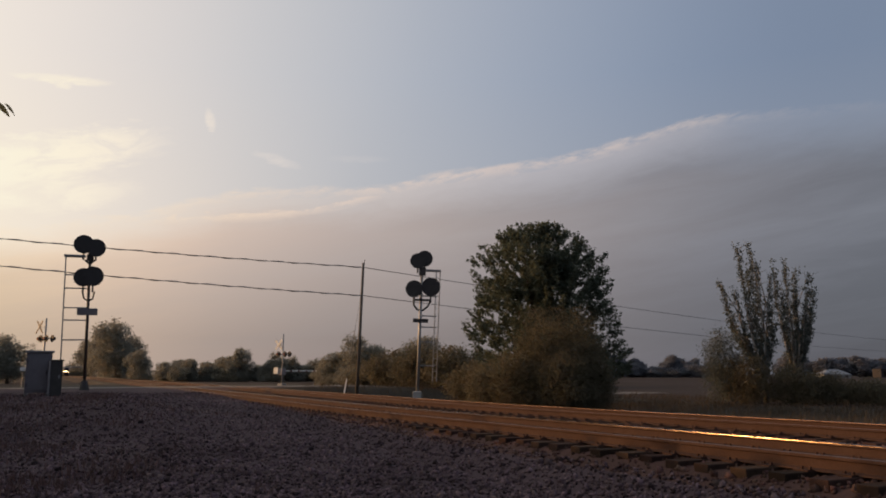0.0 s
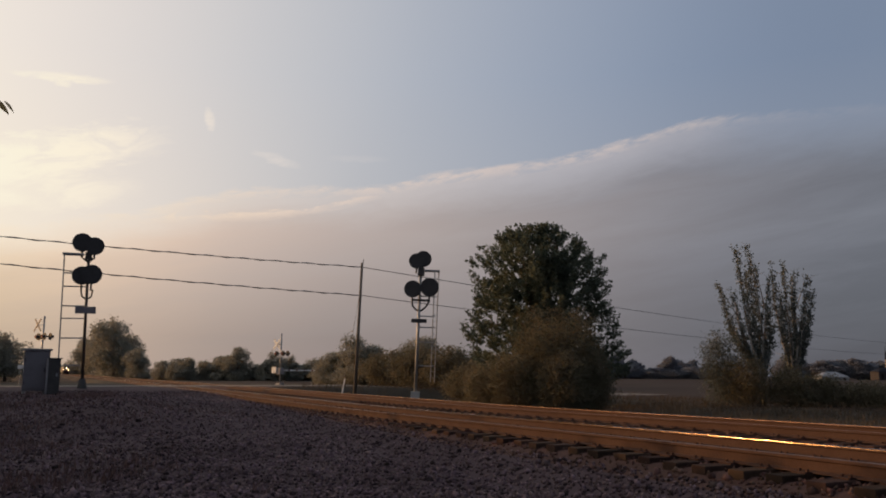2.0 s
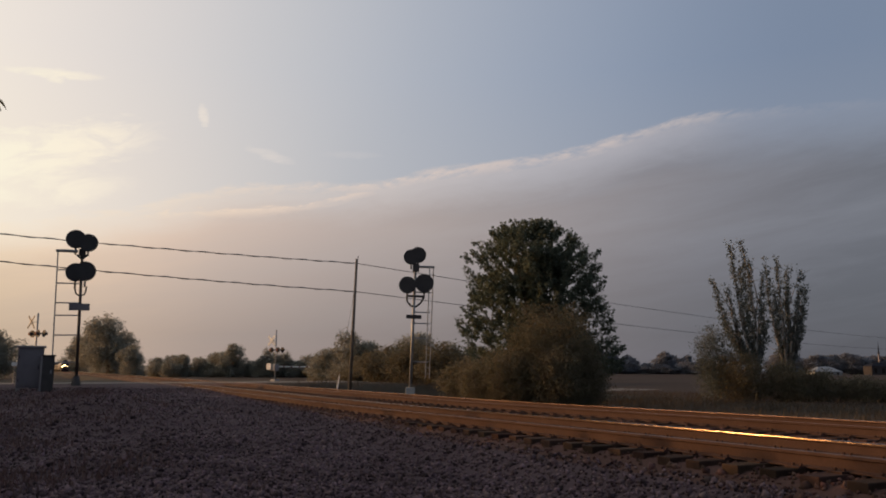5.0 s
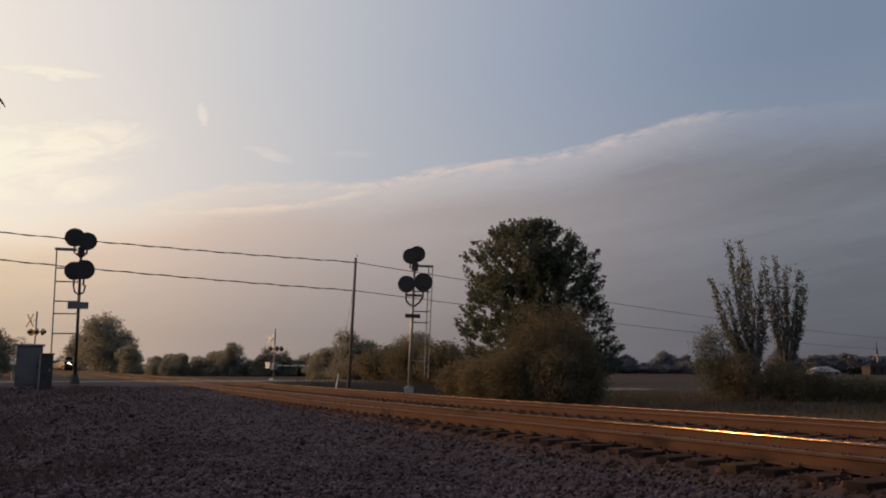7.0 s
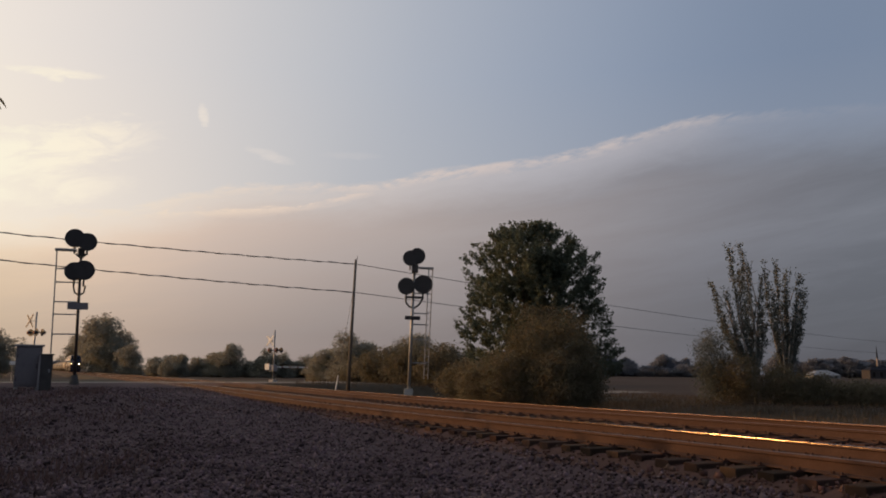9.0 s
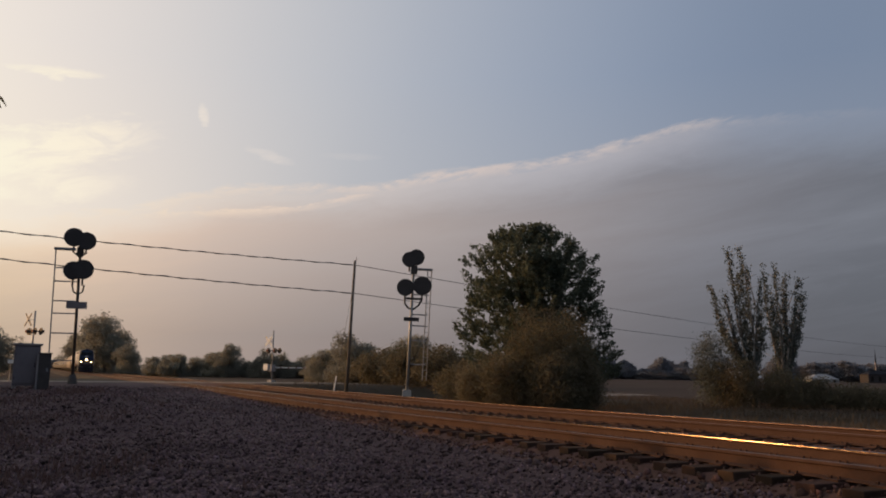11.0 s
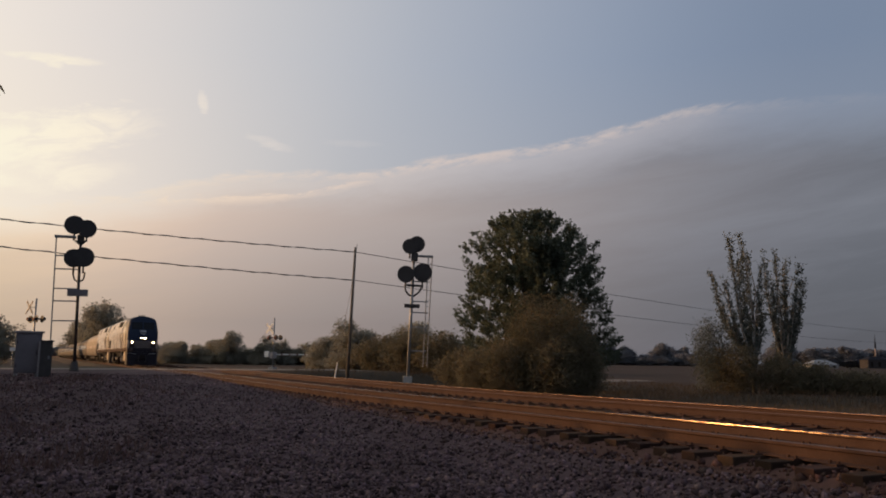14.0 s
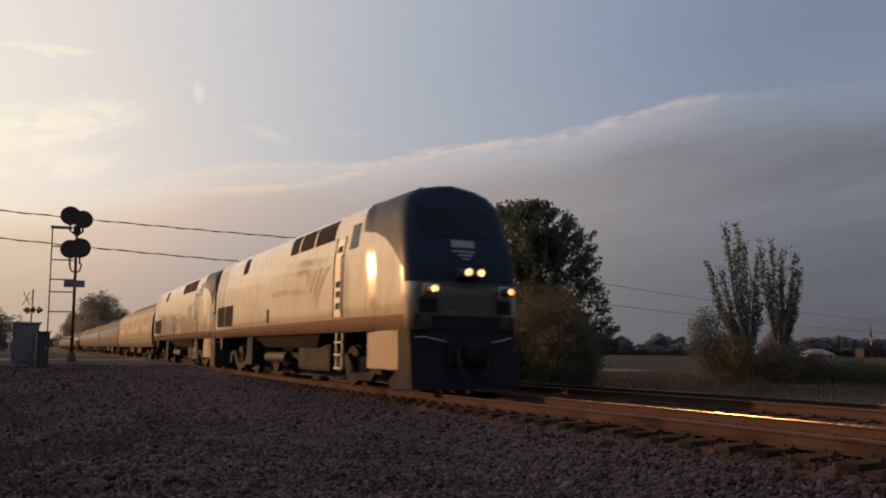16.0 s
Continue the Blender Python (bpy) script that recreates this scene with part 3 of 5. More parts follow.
def tree(name, at, blobs, count, size, leaf, bark, label, seed, fork=2.0, r=0.3, clump=0.35, per=22, shell=0.55, group="", category="tree", z=None):
    x, y = at
    ob = thing(name, x, y, ground_z(x, y) - 0.05 if z is None else z, label, category, group)
    ob.rotation_euler = (0, 0, -AXIS)
    limbs(0, fork, [(b[0], b[1], b[2]) for b in (blobs if len(blobs) < 20 else [max(blobs[:27], key=lambda q: q[2]), max(blobs[27:56], key=lambda q: q[2]), max(blobs[56:80], key=lambda q: q[2]), *blobs[13::17]])], r, bark, ob, seed)
    leaves("crown", blobs, count, size, leaf, ob, seed, per, clump, shell)
    return ob


def sprays(name, stems, per, size, mat, parent, seed):
    """Leafy shoots: each a spindle of small leaves from a foot along a direction. stems: foot, direction, length, girth."""
    rng = np.random.default_rng(seed)
    st = np.array(stems, float)
    n = len(st) * per
    foot, way = np.repeat(st[:, :3], per, 0), np.repeat(st[:, 3:6], per, 0)
    long, girth = np.repeat(st[:, 6:7], per, 0), np.repeat(st[:, 7:8], per, 0)
    t = rng.random((n, 1)) ** 0.85
    c = foot + way * long * t + rng.normal(size=(n, 3)) * girth * (0.35 + 1.3 * t * (1.02 - t) ** 0.6) * 0.62
    u = way * 0.8 + rng.normal(size=(n, 3)) * 0.7
    u /= np.linalg.norm(u, axis=1, keepdims=True)
    w = np.cross(u, rng.normal(size=(n, 3)))
    w /= np.linalg.norm(w, axis=1, keepdims=True)
    nn = np.cross(u, w)
    s = size * rng.uniform(0.6, 1.3, (n, 1))
    v = np.stack([c - u * s, c + w * s * 0.5 + nn * s * 0.18, c + u * s, c - w * s * 0.5 + nn * s * 0.18], 1).reshape(-1, 3)
    f = (np.array([(0, 1, 2), (0, 2, 3)])[None] + 4 * np.arange(n)[:, None, None]).reshape(-1, 3)
    data = bpy.data.meshes.new(name)
    data.vertices.add(len(v))
    data.vertices.foreach_set("co", v.astype(np.float32).ravel())
    data.loops.add(len(f) * 3)
    data.loops.foreach_set("vertex_index", f.astype(np.int32).ravel())
    data.polygons.add(len(f))
    data.polygons.foreach_set("loop_start", np.arange(0, len(f) * 3, 3, dtype=np.int32))
    data.update(calc_edges=True)
    data.materials.append(mat)
    ob = new(name, data)
    ob.parent = parent
    return ob


def bare_tree(name, at, ends, bark, label, seed, fork, r, group=""):
    """Trunk and limbs, still without leaves."""
    x, y = at
    ob = thing(name, x, y, ground_z(x, y) - 0.05, label, "tree", group)
    ob.rotation_euler = (0, 0, -AXIS)
    limbs(0, fork, ends, r, bark, ob, seed)
    return ob


def build_maple():
    """A broad crown of shoots that all reach up and outwards."""
    rng = random.Random(77)
    up = (2.3, 3.6, 5.2, 6.9, 8.1, 9.0, 9.9, 11.0, 12.0, 12.6, 13.0)
    one = (-4.4, -4.9, -5.3, -5.3, -4.8, -4.6, -5.3, -4.7, -3.7, -2.7, -1.6)
    two = (5.4, 6.0, 5.4, 4.7, 4.5, 4.6, 4.5, 3.8, 2.5, 1.6, 0.6)
    stems, inside = [], []
    for i in range(820):
        h = 2.3 + 10.6 * rng.random() ** 0.9
        a, b = float(np.interp(h, up, one)), float(np.interp(h, up, two))
        mid, half = (a + b) / 2, (b - a) / 2
        turn = rng.uniform(0, math.tau)
        f = 1.0 if i % 5 < 3 else rng.uniform(0.35, 0.9)
        f *= rng.uniform(0.84, 1.1)
        rise = 0.35 + 0.75 * max(0.0, (h - 4.0) / 9.0) + rng.uniform(-0.15, 0.3)
        way = Vector((math.cos(turn) + rng.uniform(-0.5, 0.5), math.sin(turn) + rng.uniform(-0.5, 0.5), rise + rng.uniform(-0.25, 0.3))).normalized()
        long = rng.uniform(0.7, 1.5)
        tip = Vector((mid + half * math.cos(turn) * f, half * 0.9 * math.sin(turn) * f, h))
        foot = tip - way * long
        stems.append((*foot, *way, long, rng.uniform(0.17, 0.29)))
    for i in range(20):
        h = 3.0 + 7.6 * rng.random()
        a, b = float(np.interp(h, up, one)), float(np.interp(h, up, two))
        turn, f = rng.uniform(0, math.tau), rng.uniform(0.1, 0.58)
        inside.append(((a + b) / 2 + (b - a) / 2 * f * math.cos(turn), (b - a) / 2 * f * math.sin(turn), h, 1.1, 1.1, 0.9))
    ends = [(-3.4, 0.3, 9.0), (-1.6, -0.4, 11.8), (0.9, 0.2, 11.9), (3.0, 0.4, 10.0), (3.6, -0.6, 6.8), (-3.8, -0.4, 6.0), (0.2, 2.4, 9.0), (-0.2, -2.4, 9.2), (4.4, 0.2, 4.2), (-3.6, 0.5, 4.0)]
    maple = bare_tree("maple_tree", spot(7.2, 56), ends, BARK, "tall dark green maple with a dense tufted crown", 11, 2.4, 0.34)
    leaves("crown", inside, 9000, 0.16, LEAF, maple, 11, 20, 0.34, 0.2)
    sprays("leaf_spray", stems, 52, 0.125, LEAF, maple, 12)


def build_poplars():
    """Slender limbs swept upwards, each feathered with short leafy shoots."""
    for at, seed, limb_ends, r, label in (
            (spot(24.55, 61), 31, ((-1.6, 0, 12.0), (-0.5, 0.3, 12.0), (-3.0, 0.2, 9.2), (0.7, -0.3, 9.6), (-2.8, -0.4, 7.2), (1.0, 0.5, 7.4), (-2.3, 0.4, 6.0), (-1.1, -0.6, 10.2), (0.1, 0.6, 10.6), (-1.9, 0.3, 8.6), (0.9, 0.2, 5.8), (-1.4, -0.3, 5.2)), 0.2, "slender poplar with upswept limbs and thin grey-green leaves"),
            (spot(27.1, 61.5), 32, ((-1.2, 0, 10.4), (-0.2, 0.2, 10.8), (1.5, 0.1, 9.8), (1.7, -0.3, 8.4), (1.7, 0.4, 6.9), (-0.9, -0.5, 8.2), (0.7, 0.5, 10.2), (0.9, -0.4, 7.6), (-0.5, 0.3, 6.0), (1.1, 0.2, 5.8), (0.3, -0.2, 8.8)), 0.18, "shorter poplar with upswept limbs and browning leaves")):
        rng = random.Random(seed)
        poplar = bare_tree("poplar_tree", at, limb_ends, PALE_BARK, label, seed, 1.6, r, "poplars")
        stems = []
        for e in limb_ends:
            a, e = Vector((0, 0, 1.5)), Vector(e)
            run = (e - a).normalized()
            count = int((e - a).length * 3.8)
            for i in range(count):
                t = 0.15 + 0.85 * (i + rng.random()) / count
                side = Vector((rng.uniform(-1, 1), rng.uniform(-1, 1), rng.uniform(-0.2, 0.5)))
                way = (run * 1.15 + side * 0.75).normalized()
                long = rng.uniform(0.7, 1.5) * (1.15 - 0.4 * t)
                # the limbs bow: out first, then up
                foot = a + (e - a) * t + Vector((e.x - a.x, e.y - a.y, 0)) * 0.10 * math.sin(math.pi * t)
                stems.append((*(foot - way * 0.25), *way, long, rng.uniform(0.18, 0.30)))
        sprays("crown", stems, 24, 0.10, POPLAR_LEAF, poplar, seed)


def build_plants():
    for k, (a, d, w, h, s) in enumerate(((6.2, 48, 2.1, 6.0, 1), (8.0, 48.5, 1.8, 5.8, 2), (8.8, 47.5, 1.1, 4.0, 3), (4.4, 47.5, 1.5, 3.4, 4), (3.0, 49, 1.5, 2.7, 5), (7.0, 46.5, 1.7, 3.4, 6))):
        tree("brush_thicket", spot(a, d), [(0, 0, h * 0.66, w * 0.85, w * 0.8, h * 0.40), (0.3, 0, h * 0.3, w, w * 0.9, h * 0.32), (-0.5, 0.2, h * 0.45, w * 0.8, w * 0.7, h * 0.35)],
             17000, 0.062, BUSH_LEAF, BARK, "olive and rust-brown autumn thicket below the maple", 20 + k, fork=0.5, r=0.07, clump=0.26, per=20, shell=0.2, group="thickets", category="bush")

    for k, (a, d, w, h) in enumerate(((-5.0, 78, 2.6, 3.4), (-2.2, 74, 2.5, 3.9), (0.8, 71, 2.4, 3.7), (2.6, 62, 2.0, 3.3), (-8.0, 84, 2.4, 3.0))):
        tree("brush_thicket", spot(a, d), [(0, 0, h * 0.66, w * 0.85, w * 0.8, h * 0.38), (0.3, 0, h * 0.3, w, w * 0.9, h * 0.32), (-0.8, 0.2, h * 0.45, w * 0.8, w * 0.7, h * 0.35)],
             8000, 0.11, BUSH_LEAF, BARK, "brown and olive brush behind the far signal", 110 + k, fork=0.5, r=0.07, clump=0.3, per=20, shell=0.2, group="thickets", category="bush")

    build_maple()
    build_poplars()
    for k, (a, d, w, h) in enumerate(((20.9, 60, 1.5, 5.6), (22.4, 59, 1.8, 3.6), (25.5, 58.5, 2.0, 2.7), (28.0, 59, 1.9, 2.2), (30.8, 58, 2.0, 1.7), (33.5, 57, 2.2, 1.6), (36.5, 56, 2.2, 1.9))):
        tree("brush_thicket", spot(a, d), [(0, 0, h * 0.64, w * 0.8, w * 0.8, h * 0.38), (0.3, 0, h * 0.3, w, w * 0.9, h * 0.32)],
             11000, 0.07, BUSH_LEAF if k else POPLAR_LEAF, BARK, "low tangled brown brush at the field edge", 40 + k, fork=0.4, r=0.06, clump=0.28, per=20, shell=0.2, group="thickets", category="bush")


build_plants()


def build_far_trees():
    """Trees in the distance, haze tinted into their leaves, built six times and copied."""
    rng = random.Random(8)
    kinds = []
    for k in range(6):
        blobs = [(0, 0, 6.4, 2.6, 2.6, 2.4), (-1.8, 0.4, 4.6, 2.4, 2.4, 1.9), (2.0, -0.3, 4.4, 2.3, 2.3, 1.9), (0.2, 0, 3.0, 3.3, 3, 2.2), (rng.uniform(-1, 1), 0, 7.8, 1.4, 1.4, 1.3), (0, 0, 1.5, 3.4, 3.2, 1.6)]
        blobs = [tuple(v + rng.uniform(-0.9, 0.9) * (i < 3) for i, v in enumerate(b)) for b in blobs] + [(rng.uniform(-2.6, 2.6), rng.uniform(-2, 2), rng.uniform(3.5, 7.2), 1.1, 1.1, 1.0) for _ in range(4)]
        ob = thing("distant_tree", 0, 0, 0, "rounded tree on the horizon beyond the fields, haze tinted into its leaves", "tree", "distant trees")
        limbs(0, 2.0, [b[:3] for b in blobs], 0.28, BARK, ob, 60 + k, 5, True)
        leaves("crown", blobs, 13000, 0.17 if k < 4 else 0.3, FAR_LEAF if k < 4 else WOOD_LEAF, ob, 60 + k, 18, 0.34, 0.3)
        kinds.append(ob)
    stands = [[] for _ in kinds]

    def put(a, d, h, wide=1.0):
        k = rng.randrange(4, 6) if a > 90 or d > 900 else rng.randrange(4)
        x, y = spot(a, d)
        stands[k].append(pose(x, y, ground_z(x, y) - 0.3, 0, 0, rng.uniform(0, 360)) @ Matrix.Diagonal((h / 9.2 * wide, h / 9.2 * wide, h / 9.4, 1)))

    # tall trees beyond the line, each farther off than the last
    for x, y, h, w in ((18.7, 290, 20.5, 1.05), (20.0, 420, 25.0, 1.0), (20.5, 640, 27.0, 1.0), (21.0, 235, 9.0, 1.1), (24.5, 295, 16.0, 1.0)):
        put(*spot_of(x, y), h, w)
    # beside the line, towards the sun
    for a, d, h, w in ((-87, 160, 10.6, 1.2), (-93, 158, 9.4, 1.2), (-103, 160, 10, 1.2)):
        put(a, d, h, w)
    # the hedgerow behind the crossing
    for i in range(34):
        a = -74 + i * 1.9 + rng.uniform(-0.6, 0.6)
        put(a, 207 + rng.uniform(-8, 8), rng.choice((4.4, 5.0, 5.6, 6.2, 6.9)), rng.uniform(1.0, 1.5))
    for a, d, h, w in ((-51, 200, 8.9, 0.85), (-42, 200, 7.8, 1.0), (-38.5, 203, 7.0, 1.1), (-63.5, 202, 6.0, 0.6)):
        put(a, d, h, w)
    # the copse behind the signal
    for a, d, h, w in ((-13.0, 125, 8.6, 1.2), (-17, 128, 5.8, 1.1), (-9.9, 124, 7.0, 1.05), (-6.5, 126, 6.4, 1.1), (-2.2, 124, 8.2, 1.2), (1.6, 126, 6.9, 1.1), (5.2, 125, 6.4, 1.0), (8.5, 128, 6, 1.1), (-19.8, 132, 4.6, 1.0), (-4, 118, 5.0, 1.0), (2.5, 112, 4.4, 1.1)):
        put(a, d, h, w)
    # the far end of the line
    for i in range(9):
        put(-540 + i * 10 + rng.uniform(-2, 2), 1020 + rng.uniform(-20, 20), rng.choice((10, 12, 14)), 1.7)
    # woods at the fields' far edge
    for i in range(10):
        put(100 + i * 7 + rng.uniform(-2, 2), 480 + rng.uniform(-15, 15), rng.choice((7, 9, 12, 14)), 1.15)
        put(103 + i * 7 + rng.uniform(-2, 2), 470 + rng.uniform(-8, 8), rng.choice((6, 7, 8)), 2.4)
    for i in range(22):
        put(212 + i * 6.5 + rng.uniform(-2, 2), 500 + rng.uniform(-15, 15), rng.choice((12, 12.5, 13, 13.5)), 1.7)
    for ob, places in zip(kinds, stands):
        for m in places[1:]:
            copy_thing(ob, m)
        ob.matrix_basis = places[0]


build_far_trees()


def build_shade_trees():
    """The row of small unseen trees beside the standpoint, placed to shade the verge."""
    rng = random.Random(3)
    blobs = [(0, 0, 3.0, 1.9, 1.9, 1.12), (0.2, 1.3, 2.95, 1.7, 1.6, 1.15), (-0.2, -1.3, 2.95, 1.7, 1.6, 1.15), (0, 0, 1.4, 1.9, 2.6, 1.3)]
    proto = None
    for i in range(31):
        y = -10 + i * 3.15
        if 62 < y < 75:
            continue
        x = -7.4 + rng.uniform(-0.3, 0.3)
        z = ground_z(x, y) - 0.02
        drop = (3.60 if y < 29 else 3.46) - (z + 4.2)
        m = pose(x, y, z, 0, 0, rng.choice((0, 180)) + rng.uniform(-12, 12)) @ Matrix.Diagonal((1, 1, (4.2 + drop) / 4.2, 1))
        if proto is None:
            proto = thing("verge_tree", 0, 0, 0, "small leafy tree in the unseen row that shades the gravel verge", "tree", "verge trees")
            limbs(0, 0.8, [b[:3] for b in blobs], 0.11, BARK, proto, 5)
            leaves("crown", blobs, 15000, 0.15, LEAF, proto, 5, 22, 0.20, 0.1)
            proto.matrix_basis = m
        else:
            copy_thing(proto, m)


build_shade_trees()


def blades(name, places, mat, label, rng):
    """Bent blades of grass and weeds. places: foot, height."""
    verts, faces = [], []
    for x, y, z, h in places:
        a = rng.uniform(0, math.tau)
        w = rng.uniform(0.005, 0.014)
        lean = rng.normal(size=2) * 0.38 * h
        c, s = math.cos(a) * w, math.sin(a) * w
        k = len(verts)
        verts += [(x - c, y - s, z - 0.02), (x + c, y + s, z - 0.02), (x + lean[0] * 0.4 + c, y + lean[1] * 0.4 + s, z + h * 0.6), (x + lean[0] * 0.4 - c, y + lean[1] * 0.4 - s, z + h * 0.6), (x + lean[0], y + lean[1], z + h)]
        faces += [(k, k + 1, k + 2, k + 3), (k + 3, k + 2, k + 4)]
    return tagged(raw(name, verts, faces, mat), label, "weeds", kind="stuff")


def build_weeds():
    """Dry weeds on the bank beyond the tracks, and low dead ones on the verge."""
    rng = np.random.default_rng(17)
    places = []
    for _ in range(52000):
        x, y = 15.4 + 40 * rng.random() ** 1.6, rng.uniform(4, 64)
        tall = 0.55 + 0.6 * noise.noise((x * 0.3, y * 0.3, 3.0)) + 0.3 * noise.noise((x * 1.2, y * 1.2, 8.0))
        if abs(y - road_mid(x)) > 4.5:
            places.append((x, y, ground_z(x, y), max(tall, 0.12) * rng.uniform(0.25, 0.75) * (0.45 if x < 17.5 else 1.0)))
    blades("weeds", places, WEED, "dry brown weeds and tall grass beyond the tracks", rng)
    places = []
    for _ in range(16000):
        az, r = radians(rng.uniform(-7, 14)), 8.0 + 26 * rng.random()
        x, y = r * math.sin(az), r * math.cos(az)
        thick = noise.noise((x * 0.5, y * 0.5, 1.0)) + 0.25 - ease(math.degrees(az), 2.0, 13.0) * 0.6
        if rng.random() < thick * 1.4:
            places.append((x, y, ground_z(x, y), rng.uniform(0.04, 0.16)))
    blades("verge_weeds", places, RED_WEED, "low dead reddish weeds on the gravel verge", rng)


build_weeds()


def build_backdrop_trees():
    """Taller unseen trees behind the standpoint, added to close it and darken the nose."""
    rng = random.Random(12)
    proto = None
    for i in range(11):
        x, y = -22 + i * 6.4, -24 + rng.uniform(-2, 2)
        m = pose(x, y, ground_z(x, y) - 0.05, 0, 0, rng.uniform(0, 360)) @ Matrix.Diagonal((1, 1, rng.uniform(0.9, 1.1), 1))
        if proto is None:
            proto = tree("shade_tree", (0, 0), [(0, 0, 9.0, 3.2, 3.2, 2.4), (1.6, 1, 6.4, 3.2, 3.2, 2.6), (-1.8, -1, 6.2, 3.2, 3.2, 2.6), (0, 0, 3.2, 3.8, 3.8, 2.4)], 9000, 0.34, LEAF, BARK,
                         "tall leafy tree added unseen behind the verge to darken the nose", 90, fork=2.0, r=0.3, clump=0.5, per=20, shell=0.2, group="shade trees", z=0)
            proto.rotation_euler = (0, 0, 0)
            proto.matrix_basis = m
        else:
            copy_thing(proto, m)


build_backdrop_trees()


def build_twig():
    """The drooping twig of the nearest tree that hangs into view."""
    home = tree("young_tree", (-3.6, 5.55), [(0, 0, 3.4, 1.2, 1.2, 0.9), (0.3, 0.3, 2.6, 1.3, 1.2, 0.9), (-0.4, 0, 2.4, 1.3, 1.3, 1.0)], 5200, 0.10, LEAF, BARK,
                "young tree beside the verge with a drooping bough", 71, fork=1.2, r=0.09, clump=0.22, per=20, shell=0.2)
    home.rotation_euler = (0, 0, 0)
    bm = fresh()
    tube(bm, [(-2.85, 0, 0.1), (-1.9, 0, 0.5), (-0.9, 0, 0.42), (-0.5, 0.02, 0.25), (-0.1, 0, 0.12), (0.26, 0, 0.06)], 0.006)
    twig = part("bough", bm, BARK, home, "drooping bough against the bright sky")
    twig.matrix_basis = pose(2.90, 0, 2.59 - home.location.z)
    for k, (x, z, drop, ln) in enumerate(((0.24, 0.07, 40, 0.13), (0.20, 0.06, 62, 0.15), (0.30, 0.055, 28, 0.09), (0.05, 0.1, 70, 0.14), (-0.2, 0.15, 60, 0.14))):
        bm = fresh()
        mid = []
        for i in range(6):
            t = i / 5
            w = 0.030 * math.sin(math.pi * min(t * 0.93 + 0.05, 1)) * (1 - 0.3 * t)
            zz = -0.02 * t * t
            mid.append((bm.verts.new((t * ln, -w, zz + 0.004)), bm.verts.new((t * ln, 0, zz)), bm.verts.new((t * ln, w, zz + 0.004))))
        for a, b in zip(mid, mid[1:]):
            bm.faces.new((a[0], b[0], b[1], a[1]))
            bm.faces.new((a[1], b[1], b[2], a[2]))
        leaf = part("leaf", bm, LEAF, twig)
        leaf.matrix_basis = pose(x, 0, z, 50, drop, 15 * (k % 3))


build_twig()

# ---- lineside things ----


def disc(bm, x, y, z, r, depth=0.05):
    m = Matrix.Translation((x, y, z)) @ Matrix.Rotation(radians(90), 4, "X")
    made = bmesh.ops.create_cone(bm, cap_ends=True, segments=28, radius1=r, radius2=r, depth=depth, matrix=m)
    return made


def signal_head(parent, x, y, z, r, down):
    """A round black target with its lamp case and hood behind it and a bracket below."""
    bm = fresh()
    disc(bm, x, y, z, r, 0.03)
    head = part("target", bm, BLACK, parent, "round black signal target", False)
    bm = fresh()
    disc(bm, x, y + 0.14, z, r * 0.42, 0.26)
    box(bm, x - r * 0.3, x + r * 0.3, y + 0.02, y + 0.24, z - r * 0.75, z - r * 0.2, 0.02)
    part("lamp_case", bm, BLACK, head)
    bm = fresh()
    disc(bm, x, y + 0.36, z + 0.02, r * 0.34, 0.24)
    part("hood", bm, BLACK, head)
    bm = fresh()
    rod(bm, (x, y + 0.12, z - r * 0.6), (x, y + 0.12, down), 0.045)
    part("bracket", bm, DARK_STEEL, head)
    return head


def ladder(parent, x0, y, z0, z1, wide, mast_x, struts, skew=0.0):
    """A ladder on stand-offs from the mast."""
    bm = fresh()
    for dy in (-wide / 2, wide / 2):
        rod(bm, (x0 + dy * skew, y + dy, z0), (x0 + dy * skew, y + dy, z1), 0.028, sides=6)
    lad = part("ladder", bm, GALVANISED, parent)
    z = z0 + 0.2
    while z < z1:
        bm = fresh()
        rod(bm, (x0 - wide / 2 * skew, y - wide / 2, z), (x0 + wide / 2 * skew, y + wide / 2, z), 0.014, sides=5)
        part("rung", bm, GALVANISED, lad)
        z += 0.32
    for s in struts:
        bm = fresh()
        box(bm, min(x0, mast_x), max(x0, mast_x), y - 0.03, y + 0.03, s - 0.03, s + 0.03)
        part("strut", bm, GALVANISED, lad)


